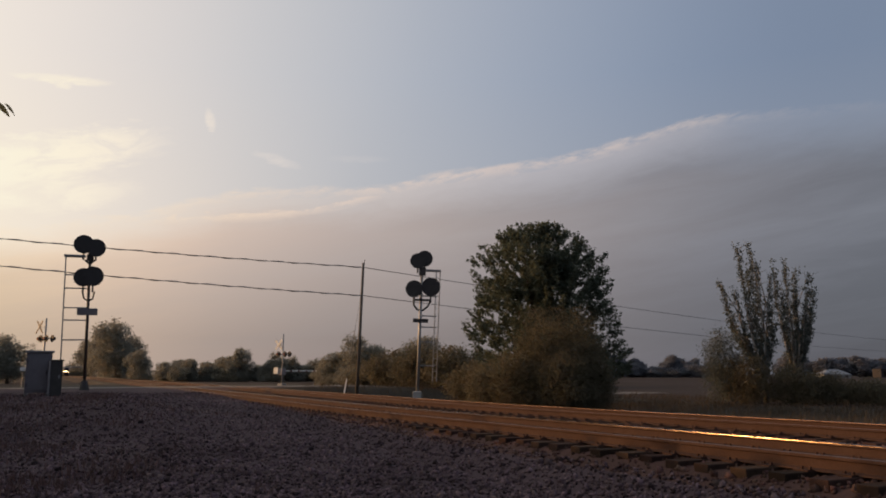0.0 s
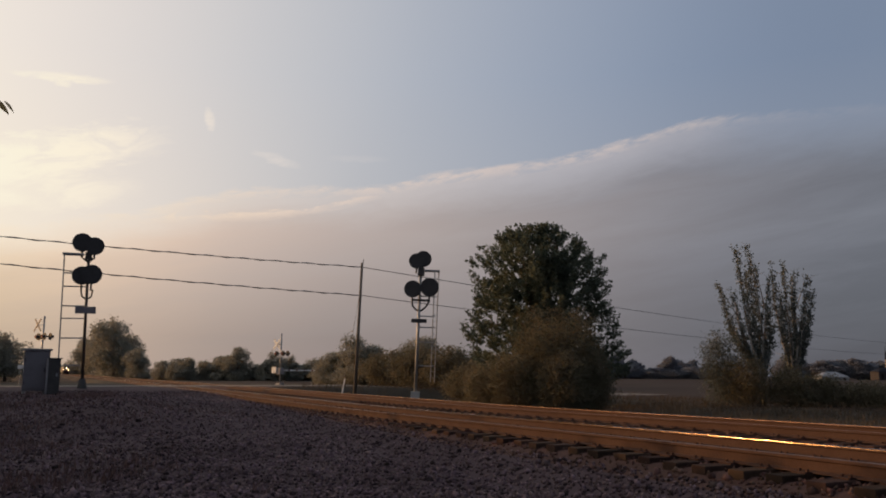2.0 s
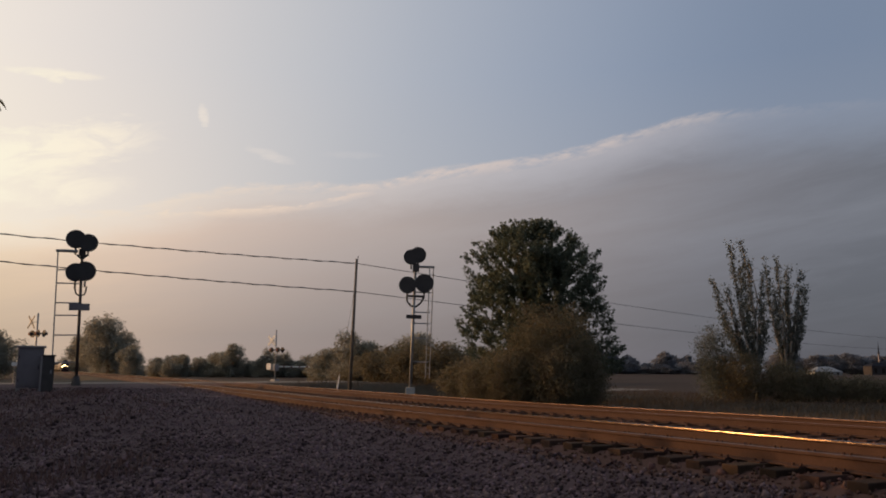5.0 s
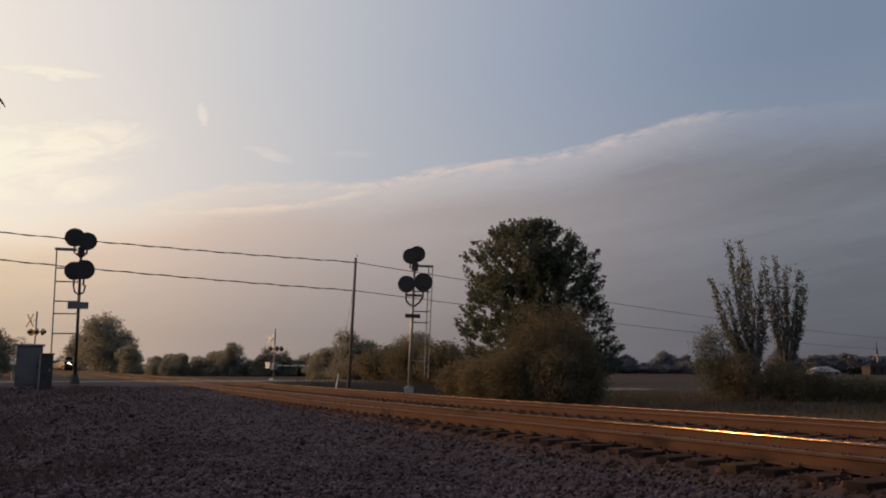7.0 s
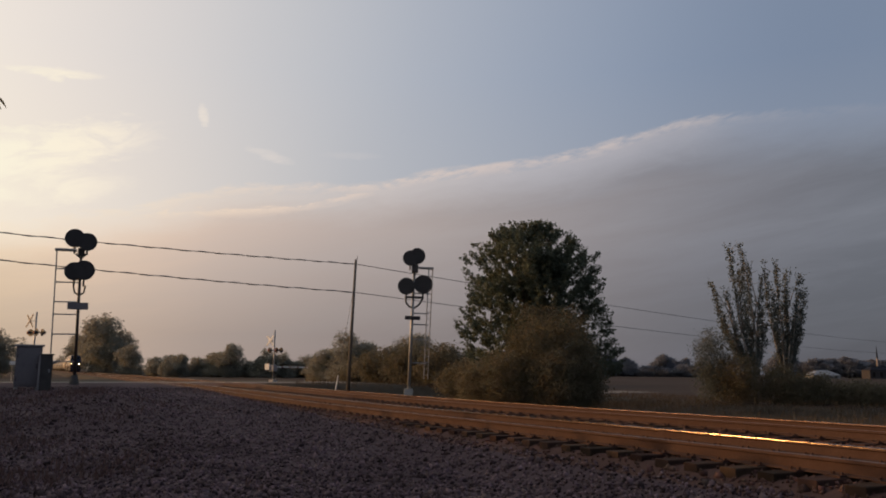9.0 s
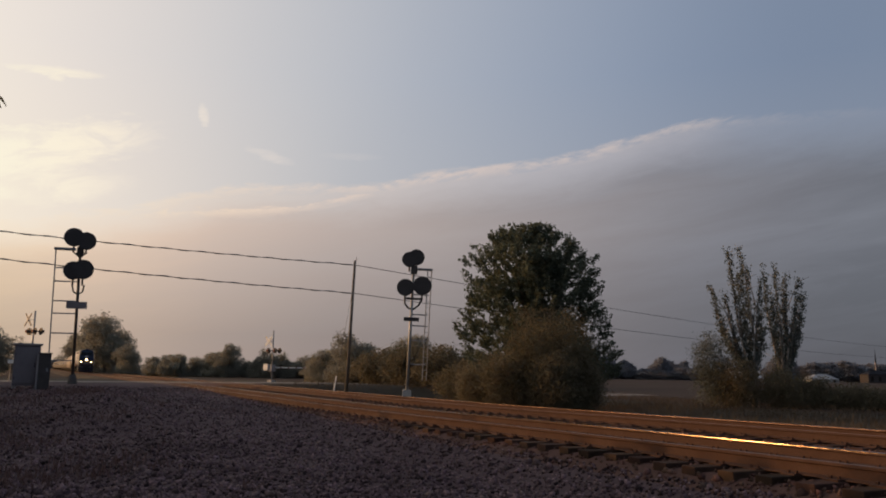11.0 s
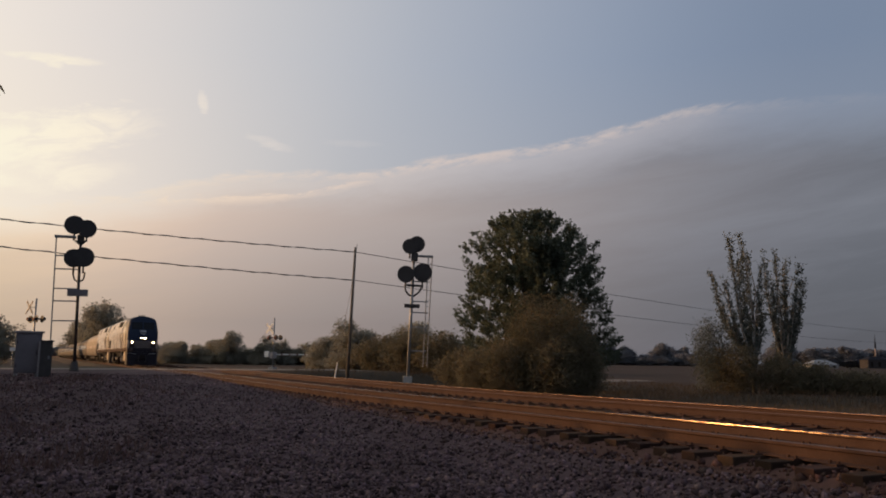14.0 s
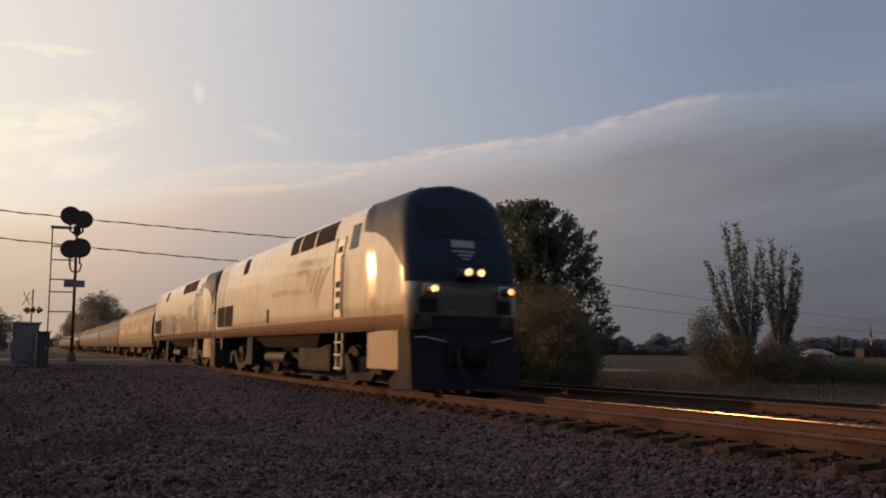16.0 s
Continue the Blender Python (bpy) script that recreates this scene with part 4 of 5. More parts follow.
def build_signals():
    # both stand square to the line from the standpoint
    x, y = spot(-17.25, 38.6)
    z = ground_z(x, y)
    s = thing("railway_signal", x, y, z, "tall railway signal mast with paired black targets and a ladder", "railway signal", "signals")
    s.rotation_euler = (0, radians(-1.2), radians(-2.0))
    o = 0.30 - z
    bm = fresh()
    rod(bm, (0, 0, 0.25), (0, 0, 6.9 + o), 0.075, 0.065, 12)
    part("mast", bm, DARK_STEEL, s, smooth=True)
    bm = fresh()
    rod(bm, (0, 0, -0.1), (0, 0, 0.45), 0.26, 0.14, 10)
    part("base", bm, DARK_STEEL, s)
    for hx, hy, hz, r, dn in ((-0.31, 0.0, 6.95, 0.46, 6.2), (0.25, -0.10, 6.78, 0.44, 6.15), (-0.26, 0.0, 5.32, 0.45, 4.6), (0.17, -0.10, 5.38, 0.48, 4.6)):
        signal_head(s, hx, hy - 0.2, hz + o, r, dn + o)
    bm = fresh()
    tube(bm, [(-0.28, -0.08, 4.65 + o), (-0.2, -0.06, 4.3 + o), (0, 0, 4.18 + o), (0.2, -0.06, 4.3 + o), (0.26, -0.08, 4.65 + o)], 0.04)
    part("cradle", bm, DARK_STEEL, s)
    bm = fresh()
    tube(bm, [(-0.25, -0.08, 6.2 + o), (0, 0, 6.0 + o), (0.22, -0.08, 6.2 + o)], 0.05)
    part("cradle", bm, DARK_STEEL, s)
    bm = fresh()
    box(bm, -0.16, 0.16, -0.1, 0.16, 6.15 + o, 6.5 + o, 0.02)
    part("relay_box", bm, DARK_STEEL, s)
    bm = fresh()
    box(bm, -0.48, 0.44, -0.14, -0.10, 3.48 + o, 3.82 + o, 0.01)
    part("plate", bm, CASE, s, "plain grey plate on the mast")
    ladder(s, -1.08, 0.0, 0.8, 6.36 + o, 0.42, 0.0, [v + o for v in (5.45, 4.8, 3.85, 3.25, 2.3, 1.0)])
    bm = fresh()
    box(bm, -1.16, -0.2, -0.25, 0.25, 6.34 + o, 6.42 + o)
    part("platform", bm, GALVANISED, s)

    x, y = spot(-1.34, 40.6)
    z = ground_z(x, y)
    s = thing("railway_signal", x, y, z, "tall railway signal mast with staggered black targets beyond the tracks", "railway signal", "signals")
    s.rotation_euler = (0, radians(2.0), -AXIS)
    o = -z
    bm = fresh()
    rod(bm, (0, 0, 0.2), (0, 0, 6.55 + o), 0.085, 0.07, 12)
    part("mast", bm, GALVANISED, s, smooth=True)
    bm = fresh()
    box(bm, -0.22, 0.22, -0.22, 0.22, -0.1, 0.1 + o, 0.03)
    part("base", bm, CONCRETE, s)
    for hx, hy, hz, r, dn in ((0.12, 0.0, 6.85, 0.42, 6.1), (-0.22, -0.06, 6.72, 0.40, 6.1), (-0.36, -0.1, 5.26, 0.44, 4.5), (0.50, 0.0, 5.40, 0.48, 4.6)):
        signal_head(s, hx, hy - 0.2, hz + o, r, dn + o)
    bm = fresh()
    tube(bm, [(-0.38, -0.15, 4.75 + o), (-0.34, -0.12, 4.42 + o), (-0.15, -0.05, 4.22 + o), (0.1, 0, 4.18 + o), (0.36, -0.05, 4.4 + o), (0.52, -0.1, 4.75 + o)], 0.05)
    part("cradle", bm, DARK_STEEL, s)
    bm = fresh()
    tube(bm, [(-0.38, -0.12, 4.72 + o), (0.5, -0.08, 4.72 + o)], 0.06)
    part("crossarm", bm, DARK_STEEL, s)
    bm = fresh()
    box(bm, -0.14, 0.2, -0.2, 0.14, 6.0 + o, 6.4 + o, 0.02)
    part("relay_box", bm, DARK_STEEL, s)
    bm = fresh()
    box(bm, -0.36, 0.42, -0.16, -0.12, 3.56 + o, 3.76 + o, 0.01)
    part("plate", bm, BLACK, s, "small dark plate on the mast")
    ladder(s, 0.84, 0.1, 0.6 + o, 6.24 + o, 0.4, 0.0, [v + o for v in (4.95, 3.92, 3.35, 2.6, 1.4)], 0.5)
    bm = fresh()
    box(bm, 0.2, 0.98, -0.15, 0.3, 6.24 + o, 6.31 + o)
    part("platform", bm, GALVANISED, s)


build_signals()


def build_power_line():
    x, y = spot(-6.55, 60.8)
    z = ground_z(x, y)
    p = thing("utility_pole", x, y, z, "leaning weathered wooden utility pole beyond the tracks", "utility pole")
    p.rotation_euler = (0, radians(2.0), -AXIS)
    top = 9.5 - z
    bm = fresh()
    rod(bm, (0, 0, 0), (0, 0, top), 0.14, 0.095, 12)
    part("pole", bm, POLE_WOOD, p, smooth=True)
    for zz in (top - 0.35, top - 2.55):
        bm = fresh()
        rod(bm, (-0.2, 0, zz), (-0.05, 0, zz), 0.03)
        rod(bm, (-0.24, 0, zz), (-0.2, 0, zz), 0.06)
        part("insulator", bm, DARK_STEEL, p)
    bm = fresh()
    rod(bm, (0.1, 0, top), (0.1, 0, top + 0.25), 0.025)
    part("cap_pin", bm, DARK_STEEL, p)
    # a guy wire with its pale marker sleeve
    gx, gy = spot(-7.3, 58.5)
    gz = ground_z(gx, gy)
    g = thing("guy_marker", gx, gy, gz, "pale plastic guy wire marker leaning at the pole's foot", "guy marker")
    a = Matrix.Rotation(AXIS, 3, "Z") @ (Vector((*spot(-6.3, 60.5), 7.0)) - Vector((gx, gy, gz)))
    g.rotation_euler = (0, 0, -AXIS)
    bm = fresh()
    rod(bm, (0, 0, -0.1), a, 0.012, sides=5)
    part("wire", bm, WIRE, g)
    bm = fresh()
    rod(bm, a * 0.05, a * 0.22, 0.05, 0.045, 8)
    part("sleeve", bm, WHITE, g)
    # conductors: next pole towards the sun, and the one far off across the fields
    left, mid, right = spot(-52, 36), spot(-6.25, 60.8), spot(150, 230)
    for zz_l, zz_m, zz_r, label in ((10.6, 9.15, 9.6, "upper power line conductor sagging between poles"), (9.4, 6.95, 7.0, "lower twisted cable sagging between poles")):
        bm = fresh()
        pts = []
        for a, b, za, zb, sag, n in ((left, mid, zz_l, zz_m, 0.45, 22), (mid, right, zz_m, zz_r, 1.3, 40)):
            for i in range(n + 1):
                t = i / n
                pts.append((a[0] + (b[0] - a[0]) * t, a[1] + (b[1] - a[1]) * t, za + (zb - za) * t - sag * 4 * t * (1 - t)))
        pts.pop(23)
        pipe(bm, pts, 0.028, 6)
        line = tagged(new("power_line"), label, "power line")
        part("cable", bm, WIRE, line)
        # a pale helix, added so that the cable shows glinting dashes
        bm = fresh()
        pts = []
        for i in range(241):
            t = 0.3 + 0.7 * i / 240
            turn = i * math.pi / 8
            off = Vector((math.sin(AXIS), math.cos(AXIS), 0)) * -0.045 * math.cos(turn)
            pts.append(Vector((left[0] + (mid[0] - left[0]) * t, left[1] + (mid[1] - left[1]) * t, zz_l + (zz_m - zz_l) * t - 0.45 * 4 * t * (1 - t) + 0.045 * math.sin(turn))) + off)
        pipe(bm, pts, 0.022, 4)
        part("glint_strand", bm, GALVANISED, line, "bright strand added round the cable for its glinting dashes")
    for (x, y), h in ((left, 11.0), (right, 10.0)):
        z = ground_z(x, y)
        p = thing("utility_pole", x, y, z, "wooden utility pole of the same power line", "utility pole")
        bm = fresh()
        rod(bm, (0, 0, 0), (0, 0, h - z), 0.155, 0.11, 10)
        part("pole", bm, POLE_WOOD, p, smooth=True)


build_power_line()


def build_crossing_signal(x, y, turn, label, arm, off, top, cross_z, lamp_z, wide=0.11, face=WHITE, says="white diagonal crossbuck board"):
    z = ground_z(x, y)
    s = thing("crossing_signal", x, y, z, label, "crossing signal", "crossing signals", turn)
    bm = fresh()
    rod(bm, (0, 0, 0), (0, 0, top), 0.065, 0.06, 10)
    part("mast", bm, GALVANISED, s, smooth=True)
    bm = fresh()
    box(bm, -0.28, 0.28, -0.28, 0.28, -0.1, 0.2, 0.03)
    part("base", bm, CONCRETE, s)
    for a in (45, -45):
        bm = fresh()
        box(bm, -0.6, 0.6, -0.012, 0.012, -wide, wide, 0.004)
        board = part("crossbuck_board", bm, face, s, says)
        board.matrix_basis = pose(-0.09 - (0.03 if a > 0 else 0.0), off, cross_z, 0, a, 90)
    bm = fresh()
    rod(bm, (-0.06, 0, cross_z), (-0.08, off, cross_z), 0.035)
    part("board_arm", bm, GALVANISED, s)
    bm = fresh()
    box(bm, -0.75, 0.75, -0.05, 0.05, lamp_z - 0.04, lamp_z + 0.04)
    part("lamp_bar", bm, BLACK, s).matrix_basis = pose(0, 0, 0, 0, 0, 90)
    for dx in (-0.72, 0.72, -0.42, 0.42):
        bm = fresh()
        sy = -0.12 if abs(dx) > 0.6 else 0.12
        disc(bm, dx, sy, lamp_z, 0.24, 0.03)
        disc(bm, dx, sy * 1.8, lamp_z, 0.12, 0.16)
        lamp = part("flasher", bm, BLACK, s, "round black flasher backing")
        lamp.matrix_basis = pose(0, 0, 0, 0, 0, 90)
        bm = fresh()
        disc(bm, dx, sy * 2.6, lamp_z, 0.1, 0.02)
        part("lens", bm, RED, lamp)
    bm = fresh()
    box(bm, -0.25, 0.25, -0.2, 0.25, 0.95, 1.5, 0.04)
    part("gate_box", bm, ALUMINIUM, s)
    bm = fresh()
    box(bm, -0.35, -0.28, 0.2, 0.75, 1.05, 1.6, 0.02)
    part("counterweight", bm, WHITE, s)
    if arm:
        bm = fresh()
        rod(bm, (0.3, 0, 0), (0.3 + arm, 0, 0), 0.055, 0.04)
        bar = part("gate_arm", bm, WHITE, s, "white lowered gate arm with red bands")
        bar.matrix_basis = pose(0, 0, 1.3, 0, 0, -turn - 25.9 + 8.0)
        for k in range(4):
            bm = fresh()
            c = 0.7 + k * arm / 4
            rod(bm, (c, 0, 0), (c + 0.12, 0, 0), 0.062, 0.06)
            part("band", bm, RED, bar)
    return s


x, y = spot(-14.25, 71)
build_crossing_signal(x, y, 28, "galvanised crossing signal with crossbuck, flashers and a lowered gate", 2.7, 0.45, 4.55, 3.6, 2.78)
build_crossing_signal(-0.72, 60.4, 28, "crossing signal with crossbuck and flashers behind the case", 0, 0.62, 4.8, 4.2, 3.4, 0.06, DARK_STEEL, "bare back of a diagonal crossbuck board")


def build_cabinet():
    x, y = spot(-14.95, 30.0)
    z = ground_z(x, y)
    c = thing("signal_case", x, y, z, "grey aluminium signal equipment case on the gravel", "equipment case")
    c.rotation_euler = (0, 0, radians(2.0))
    h = 1.80 - z
    bm = fresh()
    box(bm, -0.62, 0.24, -0.35, 0.45, 0.12, h - 0.05, 0.015)
    part("body", bm, CASE, c)
    bm = fresh()
    box(bm, -0.68, 0.30, -0.41, 0.52, h - 0.05, h + 0.02, 0.012)
    part("lid", bm, ALUMINIUM, c, "overhanging lid")
    bm = fresh()
    box(bm, -0.56, 0.16, -0.375, -0.353, 0.2, h - 0.14, 0.006)
    door = part("door", bm, CASE, c)
    bm = fresh()
    box(bm, 0.06, 0.1, -0.42, -0.377, h * 0.48, h * 0.58, 0.006)
    part("handle", bm, DARK_STEEL, door)
    for zz in (0.4, h - 0.4):
        bm = fresh()
        rod(bm, (-0.565, -0.385, zz - 0.06), (-0.565, -0.385, zz + 0.06), 0.015)
        part("hinge", bm, DARK_STEEL, door)
    for dx in (-0.55, 0.15):
        bm = fresh()
        box(bm, dx - 0.06, dx + 0.06, -0.3, 0.4, -0.05, 0.12)
        part("foot", bm, CONCRETE, c)
    x, y = spot(-14.3, 29.6)
    z = ground_z(x, y)
    c = thing("battery_case", x, y, z, "dark brown metal case beside the grey equipment case", "equipment case")
    c.rotation_euler = (0, 0, radians(2.0))
    h = 1.44 - z
    bm = fresh()
    box(bm, -0.2, 0.2, -0.3, 0.4, 0.0, h, 0.015)
    part("body", bm, DARK_STEEL, c)
    # a pale strip puts the case's sunlit edge into the colour
    bm = fresh()
    box(bm, -0.25, -0.205, -0.32, 0.3, 0.0, h + 0.01, 0.008)
    part("sunlit_edge", bm, ALUMINIUM, c)
    bm = fresh()
    box(bm, -0.22, 0.24, -0.34, 0.44, h, h + 0.04, 0.008)
    part("lid", bm, DARK_STEEL, c)
    bm = fresh()
    box(bm, 0.06, 0.12, -0.33, -0.302, h * 0.5, h * 0.6, 0.006)
    part("handle", bm, GALVANISED, c)


build_cabinet()


def shed(name, across, ahead, w, d, h, rise, wall, roof, label, turn=0.0):
    x, y = spot(across, ahead)
    s = thing(name, x, y, ground_z(x, y) - 0.1, label, "building", turn=-25.9 + turn)
    bm = fresh()
    box(bm, -w / 2, w / 2, -d / 2, d / 2, 0, h)
    body = part("wall", bm, wall, s)
    bm = fresh()
    a = [bm.verts.new(v) for v in ((-w / 2 - 0.3, -d / 2 - 0.3, h), (w / 2 + 0.3, -d / 2 - 0.3, h), (w / 2 + 0.3, d / 2 + 0.3, h), (-w / 2 - 0.3, d / 2 + 0.3, h), (-w / 2 * 0.4, 0, h + rise), (w / 2 * 0.4, 0, h + rise))]
    for f in ((0, 1, 5, 4), (1, 2, 5), (2, 3, 4, 5), (3, 0, 4), (3, 2, 1, 0)):
        bm.faces.new([a[i] for i in f])
    part("roof", bm, roof, s)
    for i in range(3):
        bm = fresh()
        px = -w / 3 + i * w / 3
        box(bm, px - 0.7, px + 0.7, -d / 2 - 0.05, -d / 2 + 0.02, h * 0.2, h * 0.75)
        part("door", bm, GRILLE, body)


shed("barn", 204.5, 420, 14, 10, 1.9, 2.6, GALVANISED, GALVANISED, "low farm barn with a pale roof among far fields")
shed("farmhouse", 253, 455, 13, 9, 5.0, 2.2, BRICK, SLATE, "brick farmhouse with a dark roof before the far woods")


def build_mast():
    x, y = spot(262, 470)
    m = thing("steeple", x, y, ground_z(x, y), "thin dark steeple above the far woods", "steeple")
    bm = fresh()
    rod(bm, (0, 0, 0), (0, 0, 12), 0.7, 0.55, 6)
    part("tower", bm, CASE, m)
    bm = fresh()
    rod(bm, (0, 0, 12), (0, 0, 20), 0.55, 0.05, 6)
    part("spire", bm, SLATE, m)


build_mast()


def build_pale_plate():
    # an added post and plate stand in for a small unidentified white spot
    x, y = spot(-30.45, 58)
    z = ground_z(x, y)
    m = thing("lineside_marker", x, y, z, "small pale plate on a thin post, added for a white spot", "marker post", turn=4)
    bm = fresh()
    rod(bm, (0, 0, 0), (0, 0, 1.5 - z), 0.03)
    part("post", bm, GALVANISED, m)
    bm = fresh()
    box(bm, -0.19, 0.19, -0.05, -0.03, 1.2 - z, 1.45 - z, 0.004)
    part("plate", bm, WHITE, m)


build_pale_plate()

# ---- train ----
# Each vehicle's own space: the leading end at y = 0, the rest towards +y, rail top at z = 0.
HULL = [(1.36, 1.50), (1.70, 1.52), (2.0, 1.52), (2.3, 1.52), (2.6, 1.52), (2.9, 1.52), (3.15, 1.515), (3.3, 1.505), (3.5, 1.475), (3.75, 1.435), (4.0, 1.39), (4.2, 1.335), (4.36, 1.25), (4.49, 1.10), (4.59, 0.84), (4.66, 0.45), (4.69, 0.0)]


def nose_s(z):
    """How far the nose lies back at a height."""
    if z < 2.4:
        return 0.02 * (z - 1.36)
    return 0.02 + 0.26 * (z - 2.4) ** 1.3


NOSE = [(0.0, 0.0), (0.0, 0.3), (0.02, 0.58), (0.06, 0.77), (0.12, 0.85), (0.24, 0.895), (0.45, 0.912), (0.8, 0.922), (1.3, 0.934), (1.68, 0.940), (1.73, 0.944), (1.83, 0.9593), (1.93, 0.9746), (1.99, 0.9838), (2.08, 0.992), (2.2, 0.997), (2.45, 1.0)]


def hull_point(i, z, w):
    """The hull's skin: the i-th line round the nose at a height z of half-width w."""
    back, wide = NOSE[i]
    return wide * w, nose_s(z) + back


def half_width(z):
    for (z0, w0), (z1, w1) in zip(HULL, HULL[1:]):
        if z0 <= z <= z1:
            return w0 + (w1 - w0) * (z - z0) / (z1 - z0)
    return 0.0


def loco_body(parent, length):
    """Silver hull with a navy cab front, one skin lofted from contours."""
    back = [4.0, 4.5, 6, 8, 10, 12, 14, 16, 18, length]
    verts, faces, kinds = [], [], []
    cols = len(NOSE) + len(back)
    for z, w in HULL:
        ring = []
        for i in range(len(NOSE)):
            ring.append(hull_point(i, z, w))
        for b in back:
            ring.append((w, b))
        ring = [(-x, y) for x, y in ring[::-1]] + ring[1:]
        verts += [(x, y, z) for x, y in ring]
    n = 2 * cols - 1
    for j in range(len(HULL) - 1):
        for k in range(n - 1):
            quad = (j * n + k, j * n + k + 1, (j + 1) * n + k + 1, (j + 1) * n + k)
            faces.append(quad)
            kinds.append(0)
    faces.append(tuple(j * n for j in range(len(HULL))) + tuple(j * n + n - 1 for j in range(len(HULL) - 1, -1, -1)))
    kinds.append(0)
    faces.append(tuple(range(n)))
    kinds.append(1)
    ob = raw("body", verts, faces, [HULL_PAINT, UNDER], parent)
    ob.data.polygons.foreach_set("material_index", kinds)
    bm = bmesh.new()
    bm.from_mesh(ob.data)
    bmesh.ops.remove_doubles(bm, verts=bm.verts, dist=0.001)
    bmesh.ops.recalc_face_normals(bm, faces=bm.faces)
    for f in bm.faces:
        f.smooth = len(f.verts) == 4
    bm.to_mesh(ob.data)
    bm.free()
    ob["label"] = "silver hull with a navy cab front and a tan lower stripe"
    return ob


def face_patch(name, x0, x1, z0, z1, mat, parent, out=0.012, n=4, label=""):
    """A thin panel that follows the nose."""
    bm = fresh()
    grid = []
    for j in range(n + 1):
        z = z0 + (z1 - z0) * j / n
        w = half_width(z)
        row = []
        for i in range(n + 1):
            x = x0 + (x1 - x0) * i / n
            f = min(abs(x) / max(w, 0.01), 1.0)
            y = 0.0
            for (b0, f0), (b1, f1) in zip(NOSE, NOSE[1:]):
                if f0 <= f <= f1:
                    y = b0 + (b1 - b0) * (f - f0) / (f1 - f0)
            row.append(bm.verts.new((x, nose_s(z) + y - out, z)))
        grid.append(row)
    for a, b in zip(grid, grid[1:]):
        for i in range(n):
            bm.faces.new((a[i], a[i + 1], b[i + 1], b[i]))
    ext = bmesh.ops.extrude_face_region(bm, geom=list(bm.faces))
    bmesh.ops.translate(bm, verts=[v for v in ext["geom"] if isinstance(v, bmesh.types.BMVert)], vec=(0, out + 0.01, 0))
    bmesh.ops.recalc_face_normals(bm, faces=bm.faces)
    return part(name, bm, mat, parent, label)


def skin_panel(name, side, y0, y1, z0, z1, mat, parent, out=0.012, slats=0, label="", lean=0.0):
    """A panel on the hull's flank, following its lean."""
    bm = fresh()
    zs = [z0 + (z1 - z0) * j / 4 for j in range(5)]
    rows = [[bm.verts.new((side * (half_width(z) + out), y + lean * (z - z0) ** 1.5, z)) for y in (y0, y1)] for z in zs]
    inner = [[bm.verts.new((side * (half_width(z) - 0.03), y + lean * (z - z0) ** 1.5, z)) for y in (y0, y1)] for z in zs]
    for a, b, c, d in zip(rows, rows[1:], inner, inner[1:]):
        bm.faces.new((a[0], a[1], b[1], b[0]))
        bm.faces.new((a[0], b[0], d[0], c[0]))
        bm.faces.new((a[1], c[1], d[1], b[1]))
    bm.faces.new((rows[0][0], inner[0][0], inner[0][1], rows[0][1]))
    bm.faces.new((rows[-1][0], rows[-1][1], inner[-1][1], inner[-1][0]))
    bmesh.ops.recalc_face_normals(bm, faces=bm.faces)
    panel = part(name, bm, mat, parent, label)
    for i in range(slats):
        z = z0 + (z1 - z0) * (i + 0.5) / slats
        x = side * (half_width(z) + out - 0.006)
        bm = fresh()
        box(bm, x - 0.012, x + 0.012, y0 + 0.03, y1 - 0.03, z - 0.012, z + 0.012)
        part("slat", bm, GRILLE, panel)
    return panel


def livery_stroke(side, top, foot, wide, parent):
    """A curved stroke on the flank that swells in its middle and ends in points."""
    bm = fresh()
    bend = (foot[0] - 0.12, top[1] - 0.3 * (top[1] - foot[1]))
    skins = []
    for out in (0.006, -0.02):
        rail_a, rail_b = [], []
        for i in range(11):
            u = i / 10
            y = (1 - u) ** 2 * top[0] + 2 * u * (1 - u) * bend[0] + u * u * foot[0]
            z = (1 - u) ** 2 * top[1] + 2 * u * (1 - u) * bend[1] + u * u * foot[1]
            h = wide * (0.12 + 0.88 * math.sin(math.pi * min(1, u * 0.9 + 0.08)))
            x = side * (half_width(z) + out)
            rail_a.append(bm.verts.new((x, y - h / 2, z - h * 0.25)))
            rail_b.append(bm.verts.new((x, y + h / 2, z + h * 0.25)))
        skins.append((rail_a, rail_b))
    (a, b), (c, d) = skins
    for i in range(10):
        for p, q in ((a, b), (b, d), (d, c), (c, a)):
            bm.faces.new((p[i], p[i + 1], q[i + 1], q[i]))
    bmesh.ops.recalc_face_normals(bm, faces=bm.faces)
    return part("livery_stroke", bm, MARK, parent, "faded curved livery stroke")


def wheelset(y, r, parent):
    bm = fresh()
    rod(bm, (-0.9, y, r), (0.9, y, r), 0.09, sides=10)
    axle = part("axle", bm, UNDER, parent)
    for s in (-1, 1):
        bm = fresh()
        rod(bm, (s * 0.70, y, r), (s * 0.83, y, r), r, r * 0.985, 24)
        rod(bm, (s * 0.66, y, r), (s * 0.70, y, r), r + 0.025, r + 0.025, 24)
        part("wheel", bm, UNDER, axle, smooth=False)


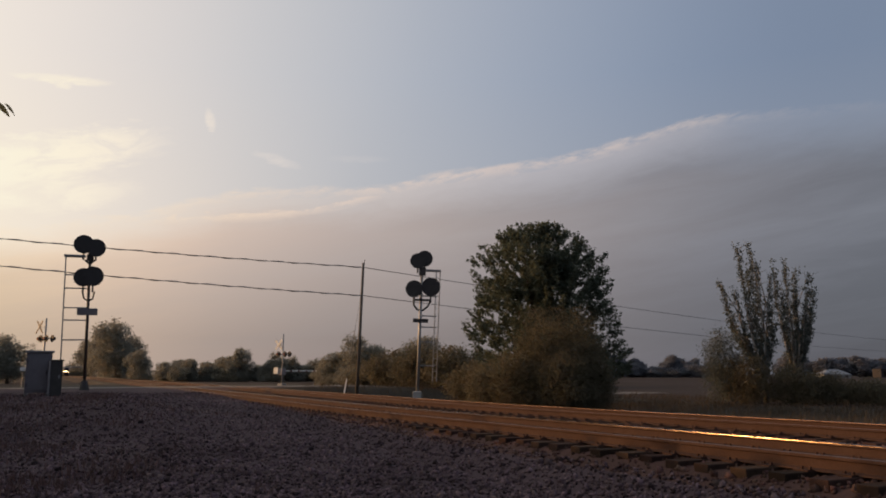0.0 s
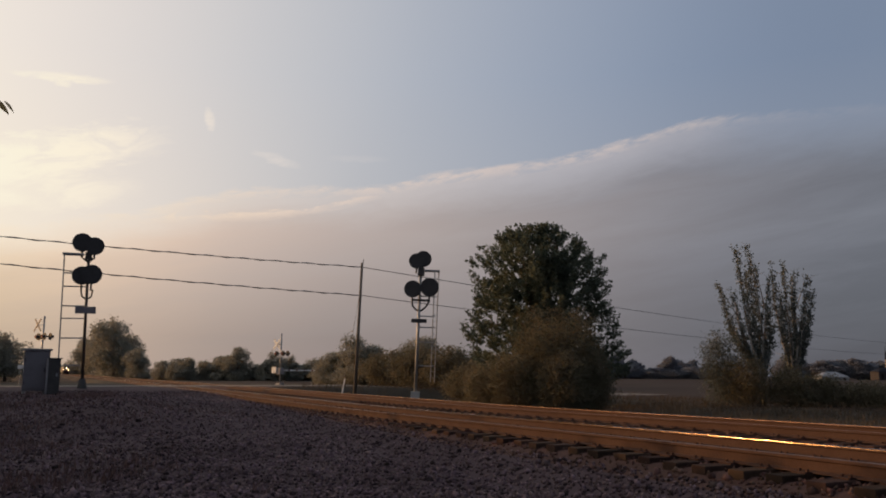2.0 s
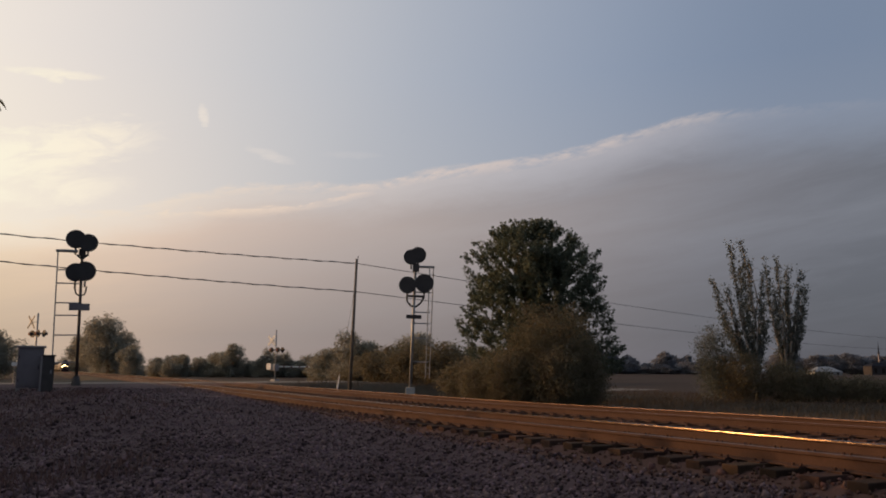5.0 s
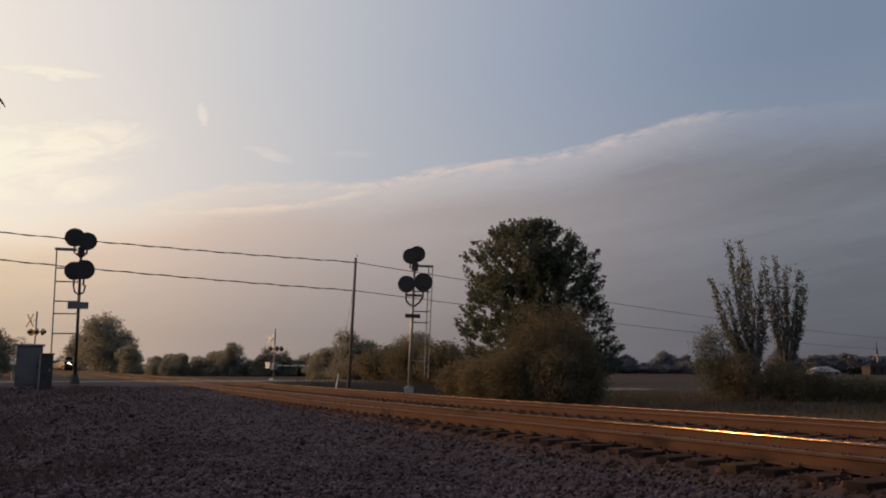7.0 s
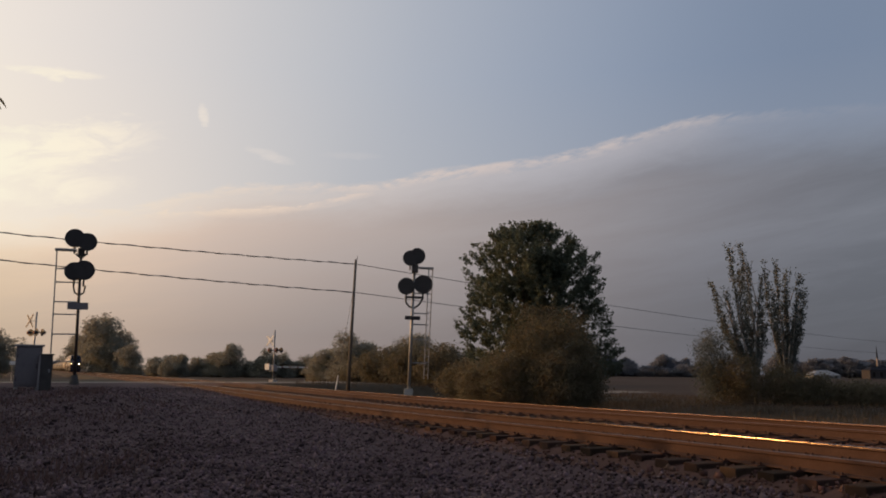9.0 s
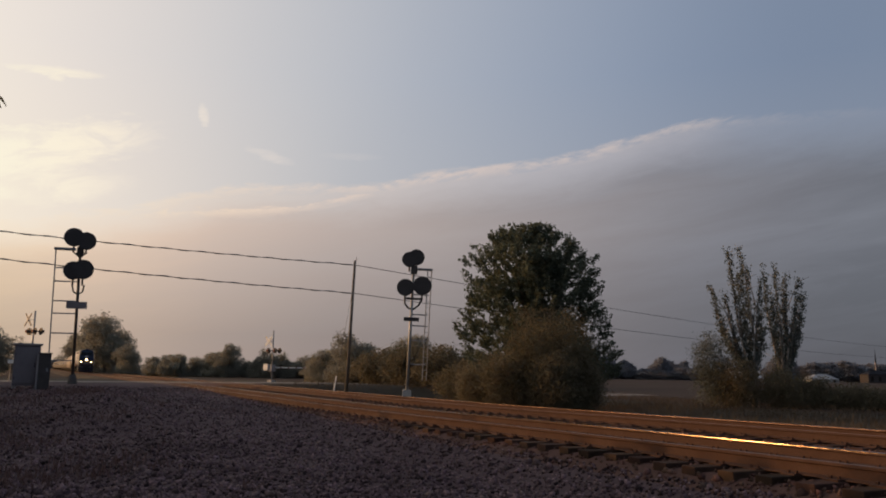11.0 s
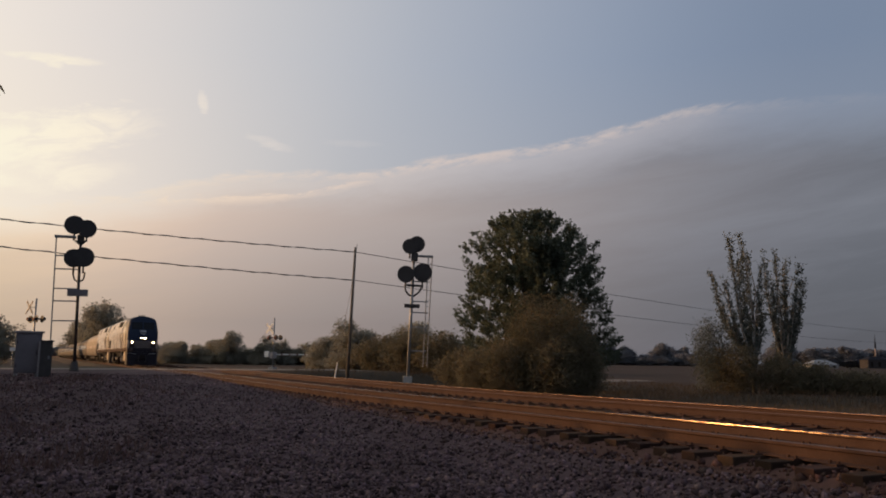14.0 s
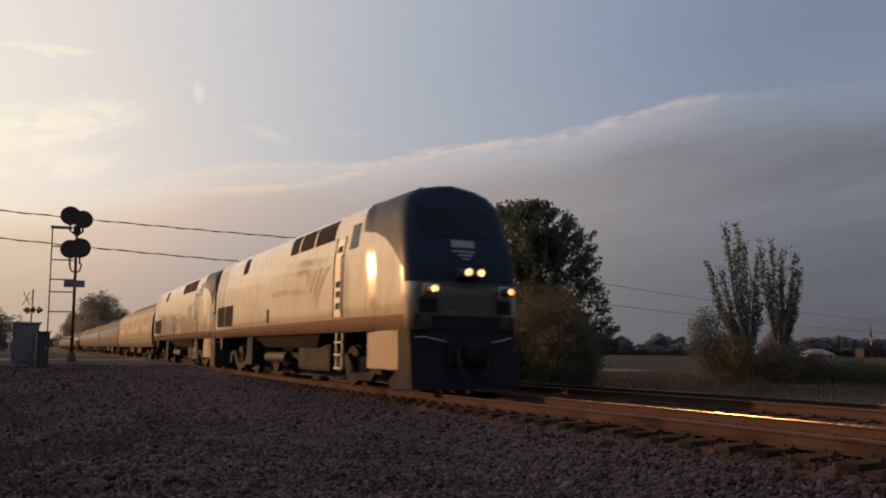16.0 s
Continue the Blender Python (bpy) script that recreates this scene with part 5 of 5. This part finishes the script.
def truck(y, base, r, parent, label):
    """A two-axle truck with side frames, springs and journal boxes."""
    bm = fresh()
    box(bm, -0.85, 0.85, y - 0.22, y + 0.22, r - 0.05, r + 0.32, 0.03)
    t = part("truck", bm, UNDER, parent, label)
    for dy in (-base / 2, base / 2):
        wheelset(y + dy, r, t)
    for s in (-1, 1):
        bm = fresh()
        x0, x1 = s * 0.98, s * 1.12
        prof = [(-base / 2 - 0.55, r + 0.02), (-base / 2 - 0.45, r + 0.28), (-base / 2 + 0.35, r + 0.32), (-0.5, r - 0.12), (0.5, r - 0.12), (base / 2 - 0.35, r + 0.32),
                (base / 2 + 0.45, r + 0.28), (base / 2 + 0.55, r + 0.02), (base / 2 - 0.3, r - 0.02), (0.6, r - 0.34), (-0.6, r - 0.34), (-base / 2 + 0.3, r - 0.02)]
        a = [bm.verts.new((x0, y + p, z)) for p, z in prof]
        b = [bm.verts.new((x1, y + p, z)) for p, z in prof]
        bm.faces.new(a)
        bm.faces.new(b[::-1])
        for i in range(len(prof)):
            j = (i + 1) % len(prof)
            bm.faces.new((a[i], a[j], b[j], b[i]))
        bmesh.ops.recalc_face_normals(bm, faces=bm.faces)
        f = part("side_frame", bm, UNDER, t)
        for dy in (-base / 2, base / 2):
            bm = fresh()
            box(bm, s * 1.10, s * 1.22, y + dy - 0.16, y + dy + 0.16, r - 0.16, r + 0.16, 0.03)
            part("journal_box", bm, UNDER, t)
        for dy in (-0.22, 0.0, 0.22):
            bm = fresh()
            rod(bm, (s * 1.04, y + dy, r - 0.1), (s * 1.04, y + dy, r + 0.25), 0.08, sides=10)
            part("spring", bm, UNDER, t)
    return t


def bezel(name, x, y, z, r, parent):
    """A ring round a lamp, lengthened to cut its glare from the side."""
    bm = fresh()
    rows = []
    for k in range(16):
        c, s = math.cos(k * math.pi / 8), math.sin(k * math.pi / 8)
        rows.append([bm.verts.new((x + c * q, yy, z + s * q)) for q, yy in ((r, y + 0.01), (r, y - 0.35), (r + 0.016, y - 0.35), (r + 0.016, y + 0.01))])
    for k in range(16):
        a, b = rows[k], rows[(k + 1) % 16]
        for i in range(4):
            bm.faces.new((a[i], b[i], b[(i + 1) % 4], a[(i + 1) % 4]))
    bmesh.ops.recalc_face_normals(bm, faces=bm.faces)
    return part(name, bm, DARK_STEEL, parent)


def locomotive(label, lit):
    loco = tagged(new("locomotive"), label, "locomotive", "train vehicles")
    length = 20.0
    body = loco_body(loco, length)
    # front
    face_patch("windshield", -1.0, -0.06, 3.44, 4.1, GLASS, loco, 0.015, label="dark raked windshield pane")
    face_patch("windshield", 0.06, 1.0, 3.44, 4.1, GLASS, loco, 0.015, label="dark raked windshield pane")
    face_patch("number_bar", -0.28, 0.28, 3.2, 3.36, PLATE, loco, 0.02, label="pale number board as a plain bar")
    m = fresh()
    for x0, x1, z0, z1 in ((-0.28, 0.28, 3.08, 3.13), (-0.16, 0.22, 3.0, 3.05), (-0.06, 0.14, 2.92, 2.97)):
        y = nose_s((z0 + z1) / 2)
        box(m, x0, x1, y - 0.02, y + 0.03, z0, z1)
    part("emblem", m, PLATE, loco, "pale chevron emblem as plain bars")
    bm = fresh()
    box(bm, -0.30, 0.30, nose_s(2.5) - 0.05, nose_s(2.5) + 0.12, 2.46, 2.72, 0.04)
    housing = part("headlight_housing", bm, BLUE, loco)
    for x in (-0.15, 0.15):
        bm = fresh()
        y = nose_s(2.5) - 0.05
        rod(bm, (x, y - 0.006, 2.6), (x, y + 0.02, 2.6), 0.082, sides=16)
        part("headlight", bm, HEADLIGHT if lit else GLASS, housing, "twin headlight" if not lit else "glowing twin headlight")
        bezel("headlight_bezel", x, y, 2.6, 0.084, housing)
    for x in (-0.93, 0.93):
        bm = fresh()
        box(bm, x - 0.13, x + 0.13, 0.02, 0.2, 2.1, 2.36, 0.03)
        case = part("ditch_light_case", bm, SILVER, loco)
        bm = fresh()
        rod(bm, (x, 0.012, 2.22), (x, 0.05, 2.22), 0.08, sides=16)
        part("ditch_light", bm, DITCH if lit else GLASS, case, "glowing ditch light" if lit else "unlit ditch light")
        bezel("ditch_light_bezel", x, 0.02, 2.22, 0.082, case)
        face_patch("step_recess", x - 0.2, x + 0.2, 1.74, 2.04, UNDER, loco, 0.012, label="dark step recess")
    face_patch("apron", -1.22, 1.22, 1.38, 1.68, PILOT, loco, 0.02, label="dark grimy apron below the nose")
    # pilot and coupler
    bm = fresh()
    prof = [(-1.42, 0.42), (-1.30, 0.06), (-0.6, -0.12), (0.6, -0.12), (1.30, 0.06), (1.42, 0.42)]
    lo = [bm.verts.new((x * 0.98, y, 0.12)) for x, y in prof]
    hi = [bm.verts.new((x, y + 0.10, 1.36)) for x, y in prof]
    lo2 = [bm.verts.new((x * 0.98, y + 0.2, 0.12)) for x, y in prof]
    hi2 = [bm.verts.new((x, y + 0.3, 1.36)) for x, y in prof]
    for a, b in ((lo, hi), (hi2, lo2)):
        for i in range(5):
            bm.faces.new((a[i], a[i + 1], b[i + 1], b[i]))
    for i in range(5):
        bm.faces.new((lo[i], lo2[i], lo2[i + 1], lo[i + 1]))
        bm.faces.new((hi[i], hi[i + 1], hi2[i + 1], hi2[i]))
    bmesh.ops.recalc_face_normals(bm, faces=bm.faces)
    part("pilot", bm, PILOT, loco, "dark snowplough pilot")
    bm = fresh()
    box(bm, -0.5, 0.5, -0.16, 0.2, 0.62, 1.2, 0.05)
    part("coupler_pocket", bm, PILOT, loco)
    bm = fresh()
    box(bm, -0.12, 0.12, -0.48, 0.1, 0.78, 1.02, 0.04)
    box(bm, -0.2, 0.18, -0.62, -0.42, 0.74, 1.06, 0.05)
    part("coupler", bm, UNDER, loco)
    for s in (-1, 1):
        bm = fresh()
        tube(bm, [(s * 0.55, -0.10, 1.12), (s * 0.8, -0.14, 1.16), (s * 1.05, -0.05, 1.22), (s * 1.2, 0.14, 1.2)], 0.022)
        part("grab_rail", bm, GALVANISED, loco)
        bm = fresh()
        tube(bm, [(s * 0.32, -0.2, 1.0), (s * 0.34, -0.32, 0.6), (s * 0.26, -0.34, 0.42)], 0.03)
        part("air_hose", bm, BLACK, loco)
    # flanks
    for s in (-1, 1):
        skin_panel("cab_window", s, 2.85, 3.4, 3.4, 4.02, GLASS, loco, label="dark cab side window")
        skin_panel("door_recess", s, 3.75, 3.82, 1.74, 3.8, GRILLE, loco)
        skin_panel("door_recess", s, 4.42, 4.50, 1.74, 3.8, GRILLE, loco)
        skin_panel("cab_door", s, 3.83, 4.41, 1.76, 3.75, SILVER, loco, 0.006)
        for z in (1.95, 2.25, 2.5, 3.4):
            skin_panel("step_slot", s, 3.95, 4.28, z, z + 0.16, UNDER, loco, 0.014)
        for y0, y1 in ((4.75, 6.4), (6.6, 7.9), (8.1, 8.95)):
            skin_panel("intake_grille", s, y0, y1, 3.80, 4.34, GRILLE, loco, 0.012, 5, "dark louvred intake")
        skin_panel("intake_grille", s, 14.6, 15.35, 3.72, 4.3, GRILLE, loco, 0.012, 5, "dark louvred intake")
        for y0, y1 in ((16.6, 18.0), (18.2, 19.55)):
            skin_panel("lower_grille", s, y0, y1, 1.80, 2.62, GRILLE, loco, 0.012, 7, "dark framed lower grille")
        skin_panel("slot", s, 11.0, 11.25, 1.78, 2.22, UNDER, loco)
        for top, foot, wide in (((4.8, 3.12), (5.95, 1.98), 0.24), ((5.4, 3.15), (6.15, 2.26), 0.21), ((5.95, 3.12), (6.45, 2.52), 0.18), ((6.4, 3.06), (6.85, 2.74), 0.14)):
            livery_stroke(s, top, foot, wide, loco)
        skin_panel("livery_bar", s, 8.8, 10.6, 2.58, 2.75, FADED, loco, 0.005, label="faded lettering as a plain bar")
        for y in (12.6, 13.6):
            skin_panel("panel_seam", s, y, y + 0.025, 1.74, 3.5, FADED, loco, 0.003)
        bm = fresh()
        tube(bm, [(s * 1.56, 3.7, 1.75), (s * 1.6, 3.7, 1.9), (s * 1.6, 3.7, 3.2), (s * 1.56, 3.7, 3.3)], 0.02)
        part("handrail", bm, GALVANISED, loco)
        # ladder below the door
        bm = fresh()
        for y in (3.9, 4.35):
            box(bm, s * 1.40, s * 1.46, y - 0.03, y + 0.03, 0.42, 1.36)
        for z in (0.45, 0.78, 1.1):
            box(bm, s * 1.36, s * 1.5, 3.87, 4.38, z, z + 0.04)
        part("boarding_steps", bm, GALVANISED, loco)
        bm = fresh()
        box(bm, s * 1.12, s * 1.41, 0.5, 2.3, 0.5, 1.36, 0.03)
        part("side_skirt", bm, STRIPE, loco, "dusty tan side skirt")
        bm = fresh()
        rod(bm, (s * 1.2, 9.6, 0.66), (s * 1.2, 12.0, 0.66), 0.17, sides=16)
        part("air_reservoir", bm, DULL_STEEL, loco, "silver air reservoir")
        bm = fresh()
        box(bm, s * 1.1, s * 1.46, 13.4, 14.2, 0.35, 1.35, 0.03)
        part("battery_box", bm, UNDER, loco)
    bm = fresh()
    a = [(-1.42, 5.8, 1.36), (1.42, 5.8, 1.36), (1.42, 14.6, 1.36), (-1.42, 14.6, 1.36)]
    b = [(-1.05, 7.2, 0.98), (1.05, 7.2, 0.98), (1.05, 14.4, 0.98), (-1.05, 14.4, 0.98)]
    va, vb = [bm.verts.new(v) for v in a], [bm.verts.new(v) for v in b]
    bm.faces.new(va)
    bm.faces.new(vb[::-1])
    for i in range(4):
        bm.faces.new((va[i], va[(i + 1) % 4], vb[(i + 1) % 4], vb[i]))
    bmesh.ops.recalc_face_normals(bm, faces=bm.faces)
    part("underframe", bm, UNDER, loco)
    bm = fresh()
    box(bm, -1.0, 1.0, 6.2, 9.3, 0.3, 1.1, 0.12)
    part("fuel_tank", bm, UNDER, loco)
    truck(3.4, 2.8, 0.52, loco, "front two-axle truck")
    truck(16.6, 2.8, 0.52, loco, "rear two-axle truck")
    # roof
    bm = fresh()
    for k, x in enumerate((-0.24, 0.0, 0.24)):
        rod(bm, (x, 2.3, 4.77), (x, 1.9 + 0.05 * k, 4.77), 0.03, 0.08, 10)
    box(bm, -0.3, 0.3, 2.2, 2.32, 4.62, 4.76)
    part("horn", bm, DARK_STEEL, loco, "roof horn cluster")
    for y in (6.0, 9.0, 13.2, 17.4):
        bm = fresh()
        box(bm, -0.55, 0.55, y, y + 1.5, 4.6, 4.70, 0.03)
        part("roof_hatch", bm, GALVANISED, loco)
    bm = fresh()
    box(bm, -1.2, 1.2, length, length + 0.35, 0.9, 3.9)
    part("gangway", bm, BLACK, loco, "dark end gangway")
    return loco


TUBE = [(0.95, 1.36), (1.25, 1.48), (1.6, 1.53), (2.0, 1.55), (2.4, 1.545), (2.8, 1.50), (3.1, 1.42), (3.4, 1.27), (3.6, 1.08), (3.75, 0.82), (3.84, 0.45), (3.87, 0.0)]


def tube_half(z):
    for (z0, w0), (z1, w1) in zip(TUBE, TUBE[1:]):
        if z0 <= z <= z1:
            return w0 + (w1 - w0) * (z - z0) / (z1 - z0)
    return 0.0


def coach(label, blind):
    car = tagged(new("passenger_coach"), label, "railway coach", "train vehicles")
    length = 25.4
    tall = 0.27 if blind else 0.0
    ring = [(w, z + tall * (z > 2.5)) for z, w in TUBE]
    ring += [(-w, z) for w, z in ring[-2::-1]]
    verts, faces = [], []
    ys = [0.0, 0.06] + [0.06 + (length - 0.12) * i / 12 for i in range(1, 13)] + [length]
    for k, y in enumerate(ys):
        f = 0.985 if k in (0, len(ys) - 1) else 1.0
        verts += [(x * f, y, 1.0 + (z - 1.0) * f) for x, z in ring]
    n = len(ring)
    for j in range(len(ys) - 1):
        for k in range(n):
            faces.append((j * n + k, j * n + (k + 1) % n, (j + 1) * n + (k + 1) % n, (j + 1) * n + k))
    faces += [tuple(range(n)), tuple(range((len(ys) - 1) * n, len(ys) * n))]
    steel = STAINLESS if blind else DULL_STEEL
    body = raw("body", verts, faces, steel, car, smooth=False)
    body["label"] = "fluted stainless steel shell"

    def band(name, s, y0, y1, z0, z1, mat, parent, out, label=""):
        bm = fresh()
        zs = [z0 + (z1 - z0) * j / 3 for j in range(4)]
        a = [[bm.verts.new((s * (tube_half(z) + out), y, z)) for y in (y0, y1)] for z in zs]
        b = [[bm.verts.new((s * (tube_half(z) - 0.02), y, z)) for y in (y0, y1)] for z in zs]
        for p, q, r, t in zip(a, a[1:], b, b[1:]):
            bm.faces.new((p[0], p[1], q[1], q[0]))
            bm.faces.new((p[0], q[0], t[0], r[0]))
            bm.faces.new((p[1], r[1], t[1], q[1]))
        bm.faces.new((a[0][0], b[0][0], b[0][1], a[0][1]))
        bm.faces.new((a[-1][0], a[-1][1], b[-1][1], b[-1][0]))
        bmesh.ops.recalc_face_normals(bm, faces=bm.faces)
        return part(name, bm, mat, parent, label)

    for s in (-1, 1):
        for z in (1.15, 1.3, 1.45, 1.6, 1.75, *(() if blind else (2.95, 3.1, 3.25))):
            band("flute", s, 0.1, length - 0.1, z, z + 0.05, steel, car, 0.012)
        band("window_band", s, 0.1, length - 0.1, 2.0, 2.45 if blind else 2.85, BLUE if not blind else FADED, car, 0.004, "dull band along the side")
        if blind:
            for y in (6.0, 17.0):
                band("baggage_door", s, y, y + 2.4, 1.15, 2.5, steel, car, 0.02)
        else:
            for i in range(11):
                y = 2.9 + i * 1.83
                band("window", s, y, y + 1.25, 2.12, 2.72, GLASS, car, 0.012)
        for y in (0.6, length - 1.5):
            band("door", s, y, y + 0.9, 1.1, 2.5 if blind else 3.05, steel, car, 0.016)
    truck(3.8, 2.6, 0.46, car, "two-axle coach truck")
    truck(length - 3.8, 2.6, 0.46, car, "two-axle coach truck")
    bm = fresh()
    box(bm, -1.2, 1.2, 8.6, 11.4, 0.45, 0.97, 0.05)
    part("equipment_box", bm, UNDER, car)
    bm = fresh()
    box(bm, -1.2, 1.2, 13.6, 17.0, 0.5, 0.97, 0.05)
    part("equipment_box", bm, UNDER, car)
    for y in (-0.3, length):
        bm = fresh()
        box(bm, -0.55, 0.55, y, y + 0.3, 1.1, 3.4)
        part("diaphragm", bm, BLACK, car)
    bm = fresh()
    box(bm, -0.7, 0.7, 5, 20, 3.84 + tall, 3.93 + tall, 0.03)
    part("roof_duct", bm, steel, car)
    return car


# each vehicle and how far its leading end trails the first nose
TRAIN = [(locomotive("silver and navy diesel locomotive leading the train, headlights lit", True), 0.0),
         (locomotive("silver and navy diesel locomotive coupled behind the first", False), 21.0)]
baggage = coach("ribbed stainless baggage coach behind the locomotives", True)
TRAIN.append((baggage, 42.3))
first_coach = coach("stainless passenger coach with a dark window band", False)
TRAIN.append((first_coach, 68.4))
for i in range(8):
    TRAIN.append((copy_thing(first_coach, pose(0, 0, 0)), 68.4 + 26.1 * (i + 1)))


def motions():
    """The train rolls in at an even speed along the nearer track."""
    for car, behind in TRAIN:
        rows = []
        for i in range(33):
            t = i * 0.5
            y = 15.1 + 32.0 * (16.0 - t) + behind
            z = lift(y + 8.0)
            rows.append((t, pose(TRACKS[0] - veer(y), y, z, 0, 0, math.degrees((veer(y + 22.0) - veer(y)) / 22.0))))
        walk(car, rows)


motions()
